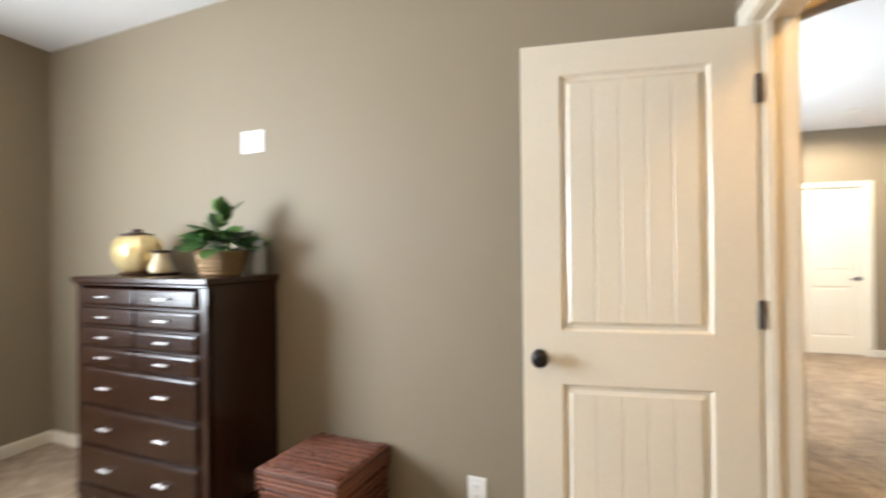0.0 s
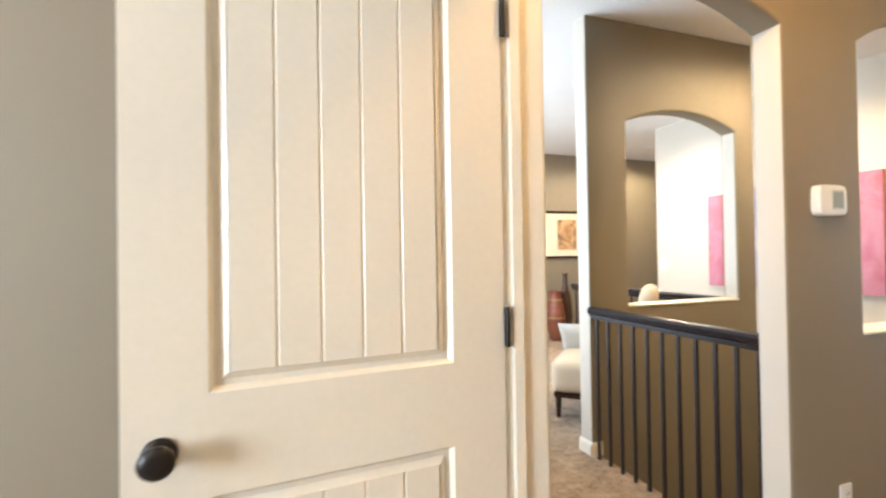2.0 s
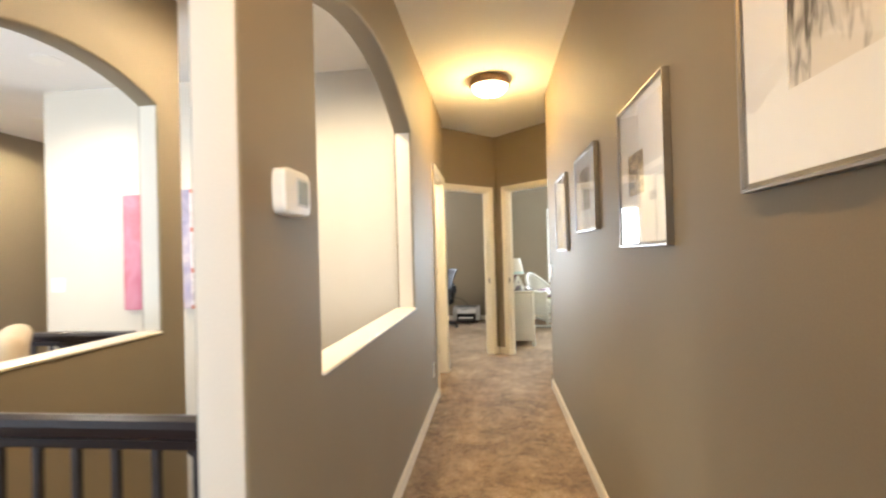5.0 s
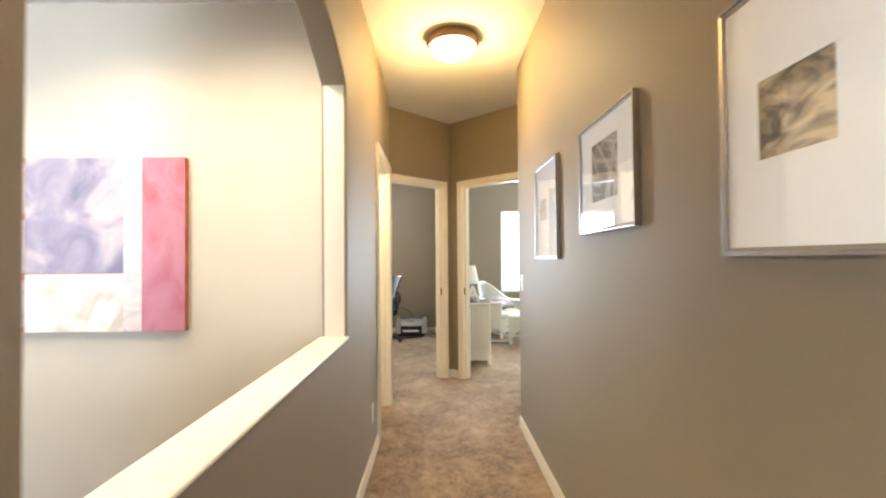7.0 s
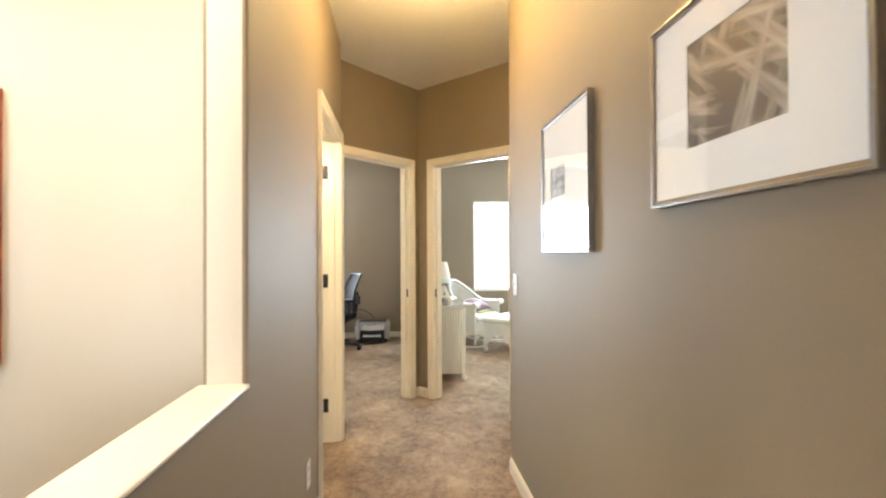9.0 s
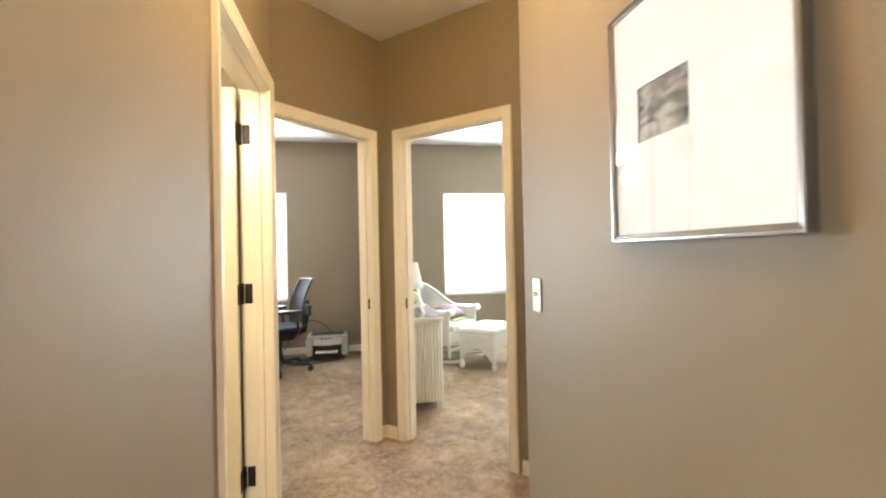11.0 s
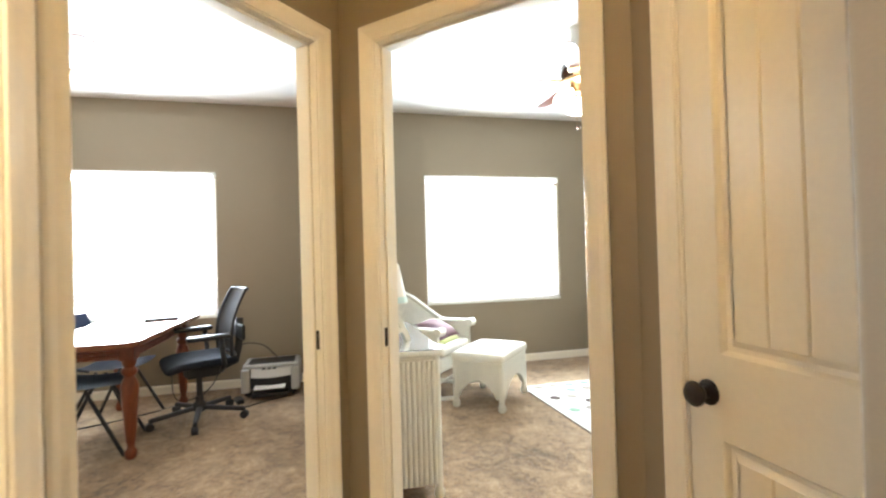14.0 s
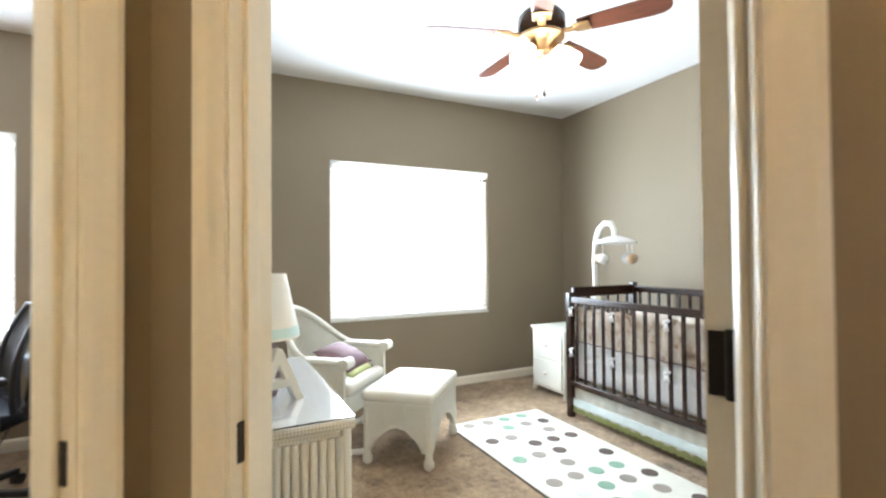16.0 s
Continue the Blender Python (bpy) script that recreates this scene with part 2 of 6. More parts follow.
def wall(name, p0, p1, depth, openings=(), label="taupe painted drywall", z0=0.0, z1=H, soft=0.0, mat=None, reveal=None):
    """A wall whose seen face runs from p0 to p1 and whose body lies to the left of that line. openings: (s0, s1, bottom, spring, rise)."""
    length = math.dist(p0, p1)
    bm = bmesh.new()
    cuts = [0.0]
    for o in openings:
        cuts += [o[0], o[1]]
    cuts.append(length)

    def face(rows):
        bm.faces.new([bm.verts.new((s, 0, z)) for s, z in rows])
    for k in range(0, len(cuts), 2):
        a, b = cuts[k], cuts[k + 1]
        if b - a < 1e-4:
            continue
        rows = [(a, z0), (b, z0)]
        if k < 2 * len(openings):
            o = openings[k // 2]
            rows += [(b, z) for z in (o[2], o[3]) if z > z0]
        rows += [(b, z1), (a, z1)]
        if k > 0:
            o = openings[k // 2 - 1]
            rows += [(a, z) for z in (o[3], o[2]) if z > z0]
        face(rows)
    for s0, s1, lo, spring, rise in openings:
        if lo > z0:
            face([(s0, z0), (s1, z0), (s1, lo), (s0, lo)])
        face(arc(s0, s1, spring, rise) + [(s1, z1), (s0, z1)])
    bmesh.ops.remove_doubles(bm, verts=bm.verts, dist=1e-5)
    r = bmesh.ops.extrude_face_region(bm, geom=bm.faces[:])
    bmesh.ops.translate(bm, vec=(0, depth, 0), verts=[v for v in r["geom"] if isinstance(v, bmesh.types.BMVert)])
    if soft:
        bmesh.ops.recalc_face_normals(bm, faces=bm.faces)
        chosen = []
        for e in bm.edges:
            if len(e.link_faces) == 2 and e.calc_face_angle(0) > 1.0:
                u, v = e.verts[0].co, e.verts[1].co
                if abs(u.y - v.y) < 1e-6 and not (abs(u.z - v.z) < 1e-6 and (abs(u.z - z0) < 1e-4 or abs(u.z - z1) < 1e-4)):
                    chosen.append(e)
        bmesh.ops.bevel(bm, geom=chosen, offset=soft, segments=3, profile=0.5, affect="EDGES")
    ob = part(name, bm, mat or WALL, smooth=35 if soft else None)
    ob.matrix_world = frame_along(p0, p1)
    # faces across the wall's thickness take the brightened colour
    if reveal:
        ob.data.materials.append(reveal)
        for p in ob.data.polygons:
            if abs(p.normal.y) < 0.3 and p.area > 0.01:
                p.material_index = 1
    return tagged(ob, label, "wall", kind="structure")


def baseboard(p0, p1, inset=0.0):
    """Skirting along a wall's seen face; its body stands to the right of the line."""
    length = math.dist(p0, p1)
    h, t = 0.082, 0.013
    own = bmesh.new()
    rows = [(0, 0), (-t, 0), (-t, h - 0.018), (-t * 0.45, h), (0, h)]
    f = own.faces.new([own.verts.new((0, y, z)) for y, z in rows])
    r = bmesh.ops.extrude_face_region(own, geom=[f])
    bmesh.ops.translate(own, vec=(length, 0, 0), verts=[v for v in r["geom"] if isinstance(v, bmesh.types.BMVert)])
    ob = part("baseboard", own, TRIM)
    ob.matrix_world = frame_along(p0, p1)
    return tagged(ob, "cream painted skirting board along the wall", "baseboard", kind="structure")


def casing(name, m, width, depth, label, top=2.045, hinge_side=None, latch_side=None, both=True):
    """Jamb lining, stops and moulded casing of a doorway; x = 0 to width is the clear opening, y = 0 the seen face, y = depth the far one."""
    ob = thing(name, m, label, "door frame", kind="structure")
    j = 0.018
    for nm, lo, hi in (("jamb", (-j, -0.002, 0), (0, depth + 0.002, top)), ("jamb", (width, -0.002, 0), (width + j, depth + 0.002, top)),
                       ("head", (-j, -0.002, top), (width + j, depth + 0.002, top + j))):
        part(nm, box(lo, hi, 0.001), TRIM, ob)
    for x in (0, width - 0.012):
        part("door_stop", box((x, depth * 0.28, 0), (x + 0.012, depth * 0.28 + 0.030, top), 0.003), TRIM, ob)
    part("door_stop", box((0.012, depth * 0.28, top - 0.012), (width - 0.012, depth * 0.28 + 0.030, top), 0.003), TRIM, ob)
    cw = 0.058
    prof = [(0, 0), (0, 0.010), (0.012, 0.013), (0.030, 0.015), (0.046, 0.020), (cw, 0.020), (cw, 0)]
    for side in ((-1, 1) if both else (-1,)):
        y = 0.0 if side < 0 else depth
        for nm, a, turn in (("casing", -0.006, -1), ("casing", width + 0.006, 1)):
            bm = bmesh.new()
            f = bm.faces.new([bm.verts.new((a + turn * u, y + side * v, 0.0)) for u, v in prof])
            r = bmesh.ops.extrude_face_region(bm, geom=[f])
            for v in [g for g in r["geom"] if isinstance(g, bmesh.types.BMVert)]:
                v.co.z = top + 0.006 + abs(v.co.x - a)
            part(nm, bm, TRIM, ob)
        bm = bmesh.new()
        f = bm.faces.new([bm.verts.new((-0.006 - u, y + side * v, top + 0.006 + u)) for u, v in prof])
        r = bmesh.ops.extrude_face_region(bm, geom=[f])
        for v in [g for g in r["geom"] if isinstance(g, bmesh.types.BMVert)]:
            v.co.x = width - v.co.x
        part("head_casing", bm, TRIM, ob)
    if hinge_side is not None:
        for z in (0.25, 1.095, 1.835):
            hb = box((hinge_side - 0.004, depth - 0.040, z - 0.046), (hinge_side + 0.003, depth - 0.006, z + 0.046), 0.002)
            hb = rod((hinge_side - 0.004, depth + 0.004, z - 0.048), (hinge_side - 0.004, depth + 0.004, z + 0.048), 0.0075, seg=10, bm=hb)
            part("hinge", hb, BRONZE, ob, "dark bronze hinge", smooth=40)
    if latch_side is not None:
        x, yy = latch_side
        part("strike_plate", box((x - 0.0035, yy - 0.016, 0.895), (x + 0.0035, yy + 0.016, 0.965), 0.002), BRONZE, ob, "dark bronze strike plate")
    return ob


def door_leaf(name, m, width, label, height=2.03, planks=5, knob=True, lever=False, knob_x=None, hinges=True, top_panel=(1.025, 1.935), low_panel=(0.22, 0.838), knob_z=0.93):
    """A two-panel plank door. x = 0 is the hinge edge, y = 0 the face that is seen, y = 0.035 the back; z from the floor."""
    ob = thing(name, m, label, "door", kind="structure")
    t, st = 0.035, 0.135 if width > 0.6 else 0.092
    lo = 0.012
    bars = [((0, 0, lo), (st, t, height)), ((width - st, 0, lo), (width, t, height)),
            ((st, 0, lo), (width - st, t, low_panel[0])), ((st, 0, low_panel[1]), (width - st, t, top_panel[0])), ((st, 0, top_panel[1]), (width - st, t, height))]
    bm = None
    for a, b in bars:
        bm = box(a, b, 0.0, bm=bm)
    bmesh.ops.remove_doubles(bm, verts=bm.verts, dist=1e-5)
    part("door_frame", bm, TRIM, ob)
    for z0, z1 in (top_panel, low_panel):
        # sloping moulding, then the recessed planked field
        for face, sgn in ((0.0, 1), (t, -1)):
            mo = bmesh.new()
            outer = [(st, z0), (width - st, z0), (width - st, z1), (st, z1)]
            steps = [(0.0, 0.0), (0.004, 0.004), (0.009, 0.012), (0.020, 0.013), (0.034, 0.003)]
            loops = []
            for inset, deep in steps:
                sx = [st + inset, width - st - inset, width - st - inset, st + inset]
                sz = [z0 + inset, z0 + inset, z1 - inset, z1 - inset]
                loops.append([mo.verts.new((x, face + sgn * deep, z)) for x, z in zip(sx, sz)])
            for p, q in zip(loops, loops[1:]):
                for k in range(4):
                    mo.faces.new((p[k], p[(k + 1) % 4], q[(k + 1) % 4], q[k]))
            part("panel_moulding", mo, TRIM, ob)
        x0, x1 = st + 0.034, width - st - 0.034
        pw = (x1 - x0) / planks
        for k in range(planks):
            bmk = box((x0 + k * pw, 0.003, z0 + 0.034), (x0 + (k + 1) * pw, t - 0.003, z1 - 0.034))
            side = [e for e in bmk.edges if abs(e.verts[0].co.z - e.verts[1].co.z) > 0.1]
            bmesh.ops.bevel(bmk, geom=side, offset=0.004, segments=1, affect="EDGES")
            part("plank", bmk, TRIM, ob)
    kx = width - 0.058 if knob_x is None else knob_x
    if knob:
        for sgn, y in ((-1, 0.0), (1, t)):
            mm = Matrix.Translation((kx, y, knob_z)) @ Matrix.Rotation(radians(90) * (1 if sgn < 0 else -1), 4, "X")
            kn = part("door_knob", lathe([(0.029, 0), (0.029, 0.003), (0.026, 0.006), (0.013, 0.008), (0.012, 0.020), (0.020, 0.026), (0.028, 0.036), (0.0285, 0.043), (0.022, 0.051), (0.010, 0.054)], 24, mm), BRONZE, ob, "dark oil-rubbed bronze knob", smooth=40)
    if lever:
        mm = Matrix.Translation((kx, 0, 0.93)) @ Matrix.Rotation(radians(90), 4, "X")
        bmv = lathe([(0.028, 0), (0.028, 0.006), (0.012, 0.010), (0.010, 0.045)], 20, mm)
        bmv = box((kx - 0.095 * (1 if lever > 0 else -1), -0.052, 0.922), (kx + 0.01, -0.038, 0.938), 0.005, bm=bmv)
        part("door_lever", bmv, BRONZE, ob, "dark bronze lever", smooth=40)
    part("latch_plate", box((width - 0.001, 0.006, 0.90), (width + 0.0015, t - 0.006, 0.96), 0.0005), BRONZE, ob)
    if hinges:
        for z in (0.25, 1.095, 1.835):
            hb = box((-0.004, -0.001, z - 0.045), (0.0005, t * 0.9, z + 0.045), 0.001)
            hb = rod((-0.006, -0.006, z - 0.047), (-0.006, -0.006, z + 0.047), 0.0065, seg=10, bm=hb)
            part("hinge", hb, BRONZE, ob, "dark bronze hinge", smooth=40)
    return ob


# ---- large structure ----
# floor: carpeted rooms round the stair void
def slab(name, rects, z0, z1, mat, label, cat):
    bm = None
    for x0, y0, x1, y1 in rects:
        bm = box((x0, y0, z0), (x1, y1, z1), bm=bm)
    ob = part(name, bm, mat)
    return tagged(ob, label, cat, kind="structure")


VOID_W, VOID_E, VOID_S, VOID_N = 3.78, 6.28, 3.59, 4.70
slab("floor", [(-2.0, -1.9, 3.78, 8.5), (3.78, -1.8, 6.28, 3.58), (6.28, -1.8, 12.0, 8.5), (3.78, 4.72, 4.99, 8.5), (4.99, 6.62, 6.28, 8.5)], -0.25, 0.0, CARPET, "tan cut-pile carpet, trodden, on every floor", "floor")
slab("ceiling", [(-2.0, -1.9, 12.0, 8.5)], H, H + 0.1, CEIL, "white textured painted ceiling", "ceiling")

# bedroom
wall("wall_bedroom_north", (-1.75, 3.862), (2.40, 3.43), 0.12)
wall("wall_bedroom_west", (-1.75, -1.8), (-1.75, 3.862), 0.12, [(2.75, 3.95, 0.85, 2.25, 0)])
wall("wall_bedroom_south", (2.40, -1.7), (-1.75, -1.7), 0.12)
wall("wall_bedroom_door", (2.40, 3.60), (2.40, -1.7), 0.13, [(0.29, 1.096, 0.0, 2.078, 0)], soft=0.01)
# hall, its body lying away from the hall
wall("wall_hall_south", (7.197, 2.43), (2.531, 2.43), 0.11, soft=0.012)
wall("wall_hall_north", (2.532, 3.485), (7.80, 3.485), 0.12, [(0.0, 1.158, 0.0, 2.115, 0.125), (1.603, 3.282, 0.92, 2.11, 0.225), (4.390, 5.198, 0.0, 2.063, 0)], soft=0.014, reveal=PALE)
wall("wall_alcove_north", (7.80, 3.60), (8.04, 3.60), 0.1)
CX, CY = 8.683, 2.909
D = math.sqrt(0.5)


def along_l(s):
    return (CX - s * D, CY + s * D)


def along_r(s):
    return (CX - s * D, CY - s * D)


wall("wall_office_door", along_l(0.977), along_l(0.0), 0.10, [(0.977 - 0.912, 0.977 - 0.112, 0.0, 2.063, 0)])
wall("wall_nursery_door", along_r(0.0), along_r(1.085), 0.10, [(0.162, 0.962, 0.0, 2.063, 0)])
wall("wall_recess", (7.93, 2.145), (7.197, 2.145), 0.12, [(0.157, 0.693, 0.0, 2.063, 0)])
wall("wall_recess_side", (7.197, 2.145), (7.197, 2.319), 0.10)
# rooms at the end
wall("wall_window", (11.66, 6.3), (11.66, -0.62), 0.16, [(0.723, 2.303, 0.70, 2.09, 0), (4.365, 5.95, 0.70, 2.09, 0)])
wall("wall_nursery_south", (11.66, -0.62), (7.4, -0.62), 0.12)
wall("wall_nursery_west", (7.5, -0.62), (7.5, 2.02), 0.12)
wall("wall_partition_south_face", (8.85, 2.88), (11.66, 2.88), 0.12)
wall("wall_office_north", (8.0, 6.2), (11.66, 6.2), 0.12)
wall("wall_office_west", (8.10, 3.70), (8.10, 6.2), 0.12)
# bathroom behind the hall's north wall
wall("wall_bath_north", (6.41, 5.2), (7.98, 5.2), 0.12)
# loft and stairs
wall("wall_stair_east", (6.28, 6.75), (6.28, 3.59), 0.12, z0=-2.7, soft=0.014, label="painted stair wall, brightness put into its pale cream colour", mat=PALE)
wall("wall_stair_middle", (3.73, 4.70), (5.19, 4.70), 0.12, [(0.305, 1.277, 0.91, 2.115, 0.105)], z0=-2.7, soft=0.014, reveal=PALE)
wall("wall_stair_south", (3.78, 3.59), (6.28, 3.59), -0.001, z0=-2.7, z1=-0.01)
wall("wall_stair_west", (3.779, 3.60), (3.779, 4.71), 0.01, z0=-2.7, z1=-0.26)
wall("wall_loft_north", (2.0, 8.31), (10.0, 8.31), 0.12, [(4.45 - 2.0 - 0.018, 5.18 - 0.064 - 2.0 + 0.018, 0.0, 2.063, 0)])
wall("wall_loft_east", (9.8, 8.31), (9.8, 6.33), 0.12)
wall("wall_loft_south", (9.8, 6.87), (6.40, 6.87), 0.12)
wall("wall_loft_west", (2.0, 3.55), (2.0, 8.31), 0.12, [(1.50, 4.00, 0.6, 2.40, 0)])
slab("floor_below", [(3.0, 3.5, 6.5, 7.0)], -2.75, -2.7, CARPET, "tan carpet at the foot of the stairs", "floor")

# skirting
for a, b in (((7.18, 2.43), (2.55, 2.43)), ((3.70, 3.485), (6.855, 3.485)), ((-1.75, 3.862), (2.40, 3.43)), ((-1.75, -1.6), (-1.75, 3.862)),
             ((5.19, 8.31), (9.8, 8.31)), ((2.0, 8.31), (4.37, 8.31)), ((11.66, 6.2), (11.66, 2.99)), ((11.66, 2.88), (11.66, -0.62)), ((11.66, -0.62), (7.5, -0.62)),
             ((8.85, 2.88), (11.66, 2.88)), (along_l(0.045), along_l(0.0)), (along_r(0.0), along_r(0.095)), (along_r(1.03), along_r(1.07)),
             ((3.73, 4.82), (3.73, 4.70)), ((3.73, 4.70), (3.80, 4.70))):
    baseboard(a, b)

# Cream slabs laid on the drywall sills to stand for light there.
def lit_sill_slab(x0, x1, y0, y1, z, label):
    bm = box((x0, y0, z - 0.004), (x1, y1, z + 0.010), 0.006, 3)
    return tagged(part("lit_sill_slab", bm, TRIM, smooth=40), label, "sill", kind="structure")


lit_sill_slab(4.137, 5.812, 3.477, 3.613, 0.92, "added cream slab for the light on the hall niche sill")
lit_sill_slab(4.037, 5.005, 4.692, 4.828, 0.91, "added cream slab for the light on the stair niche sill")

# doorways
casing("door_frame_1", Matrix.Translation((2.40, 3.292, 0)) @ Matrix.Rotation(radians(-90), 4, "Z"), 0.77, 0.13, "cream painted casing of the bedroom doorway", top=2.06)
casing("door_frame_2", frame_along((6.940, 3.485), (7.712, 3.485)), 0.772, 0.12, "cream painted casing of the bathroom doorway", hinge_side=0.772)
casing("door_frame_3", frame_along(along_l(0.893), along_l(0.13)), 0.763, 0.10, "cream painted casing of the office doorway", latch_side=(0.763, 0.03))
casing("door_frame_4", frame_along(along_r(0.18), along_r(0.943)), 0.763, 0.10, "cream painted casing of the nursery doorway", latch_side=(0.0, 0.03), hinge_side=0.763)
casing("door_frame_5", frame_along((7.755, 2.145), (7.255, 2.145)), 0.50, 0.12, "cream painted casing of the linen closet", both=False)
casing("door_frame_6", frame_along((4.45, 8.31), (5.116, 8.31)), 0.666, 0.12, "white painted casing of the loft door", both=False)

hinge = Vector((2.412, 3.283, 0))
free = Vector((1.650, 3.215, 0))
door_leaf("door_1", frame_along(hinge, free) @ Matrix.Diagonal((1, -1, 1, 1)), 0.762, "open cream two-panel plank door with a dark knob", height=2.045)
door_leaf("door_2", frame_along((7.682, 3.617), (7.664, 4.365)), 0.745, "open cream two-panel door of the lit bathroom")
hz = Vector((8.016, 2.242, 0)) + 0.108 * Vector((D, -D, 0))
door_leaf("door_5", frame_along(hz, hz + Vector((math.cos(radians(-61)), math.sin(radians(-61)), 0))), 0.755, "open cream two-panel nursery door swung into the room")
door_leaf("door_3", Matrix.Translation((7.258, 2.142, 0)) @ Matrix.Diagonal((1, -1, 1, 1)), 0.494, "closed cream two-panel closet door with a dark knob", planks=3, top_panel=(1.0, 1.935), low_panel=(0.22, 0.81), knob_z=0.907)
door_leaf("door_4", frame_along((4.453, 8.33), (5.11, 8.33)), 0.66, "closed white two-panel loft door with a dark lever", planks=4, knob=False, lever=1, hinges=False)


# ---- more materials ----
def weave(name, color, pitch=90.0, rough=0.55, depth=0.004, dark=0.55):
    """Woven cane or reed: two crossed waves give relief and the dark gaps between strands."""
    m = material(name, color, rough, vary=0.05, scale=12, bump=0.0)
    nt = m.node_tree
    n, l = nt.nodes, nt.links
    b = n["Principled BSDF"]
    src = b.inputs["Base Color"].links[0].from_socket
    tc = n.new("ShaderNodeTexCoord")
    outs = []
    for axis in ("X", "Z", "Y"):
        w = n.new("ShaderNodeTexWave")
        w.bands_direction = axis
        w.inputs["Scale"].default_value, w.inputs["Distortion"].default_value, w.inputs["Detail"].default_value = pitch / 6.2, 0.8, 1
        l.new(tc.outputs["Object"], w.inputs["Vector"])
        outs.append(w.outputs["Fac"])
    pairs = []
    for p, q in ((0, 1), (1, 2), (0, 2)):
        k = n.new("ShaderNodeMath")
        k.operation = "MULTIPLY"
        l.new(outs[p], k.inputs[0])
        l.new(outs[q], k.inputs[1])
        pairs.append(k.outputs[0])
    a = n.new("ShaderNodeMath")
    a.operation = "MAXIMUM"
    l.new(pairs[0], a.inputs[0])
    l.new(pairs[1], a.inputs[1])
    mul = n.new("ShaderNodeMath")
    mul.operation = "MAXIMUM"
    l.new(a.outputs[0], mul.inputs[0])
    l.new(pairs[2], mul.inputs[1])
    rng = n.new("ShaderNodeMapRange")
    rng.inputs["From Max"].default_value = 0.5
    rng.inputs["To Min"].default_value = dark
    l.new(mul.outputs[0], rng.inputs["Value"])
    mix = n.new("ShaderNodeMix")
    mix.data_type, mix.blend_type = "RGBA", "MULTIPLY"
    mix.inputs["Factor"].default_value = 1.0
    l.new(src, mix.inputs["A"])
    l.new(rng.outputs[0], mix.inputs["B"])
    l.new(mix.outputs["Result"], b.inputs["Base Color"])
    bp = n.new("ShaderNodeBump")
    bp.inputs["Strength"].default_value, bp.inputs["Distance"].default_value = 0.8, depth
    l.new(mul.outputs[0], bp.inputs["Height"])
    l.new(bp.outputs[0], b.inputs["Normal"])
    return m


def wood(name, color, rough=0.3, stretch=(2, 30, 30)):
    return material(name, color, rough, vary=0.22, scale=1.2, grain=5, bump=0.04, dist=0.001, stretch=stretch)


def clear_glass(name):
    m = bpy.data.materials.new(name)
    m.use_nodes = True
    b = m.node_tree.nodes["Principled BSDF"]
    b.inputs["Base Color"].default_value = (1, 1, 1, 1)
    b.inputs["Roughness"].default_value, b.inputs["IOR"].default_value = 0.02, 1.45
    b.inputs["Transmission Weight"].default_value = 1.0
    return m


def photo(name, dark, light, seed, kind):
    """A small black-and-white photograph: streaks, reeds or a soft landscape."""
    m = bpy.data.materials.new(name)
    m.use_nodes = True
    nt = m.node_tree
    n, l = nt.nodes, nt.links
    b = n["Principled BSDF"]
    b.inputs["Roughness"].default_value = 0.5
    tc = n.new("ShaderNodeTexCoord")
    outs = []
    for turn, size, twist in {"reeds": ((0.0, (38, 1, 9), 1.2),), "beams": ((0.80, (46, 1, 4), 0.15), (-0.35, (30, 1, 4), 0.2), (1.35, (38, 1, 5), 0.1)), "land": ((0.05, (9, 1, 20), 1.6),)}[kind]:
        mp = n.new("ShaderNodeMapping")
        mp.inputs["Rotation"].default_value = (0, turn, 0)
        l.new(tc.outputs["Object"], mp.inputs["Vector"])
        sc = n.new("ShaderNodeMapping")
        sc.inputs["Location"].default_value = (seed, seed * 0.7, seed * 1.3)
        sc.inputs["Scale"].default_value = size
        l.new(mp.outputs[0], sc.inputs["Vector"])
        t = n.new("ShaderNodeTexNoise")
        t.inputs["Scale"].default_value, t.inputs["Detail"].default_value, t.inputs["Distortion"].default_value = 1.0, 5, twist
        l.new(sc.outputs[0], t.inputs["Vector"])
        outs.append(t.outputs["Fac"])
    total = outs[0]
    for o in outs[1:]:
        k = n.new("ShaderNodeMath")
        k.operation = "MAXIMUM"
        l.new(total, k.inputs[0])
        l.new(o, k.inputs[1])
        total = k.outputs[0]
    if kind == "reeds":
        # dark trees above, pale snow below
        sep = n.new("ShaderNodeSeparateXYZ")
        l.new(tc.outputs["Object"], sep.inputs[0])
        k = n.new("ShaderNodeMath")
        k.operation = "MULTIPLY_ADD"
        k.inputs[1].default_value, k.inputs[2].default_value = -1.6, 0.10
        l.new(sep.outputs["Z"], k.inputs[0])
        k2 = n.new("ShaderNodeMath")
        l.new(total, k2.inputs[0])
        l.new(k.outputs[0], k2.inputs[1])
        total = k2.outputs[0]
    lift = 0.12 if kind == "beams" else 0.0
    ramp = n.new("ShaderNodeValToRGB")
    e = ramp.color_ramp.elements
    e[0].position, e[0].color = 0.38 + lift, (*dark, 1)
    e[1].position, e[1].color = 0.62 + lift, (*light, 1)
    l.new(total, ramp.inputs["Fac"])
    l.new(ramp.outputs["Color"], b.inputs["Base Color"])
    return m


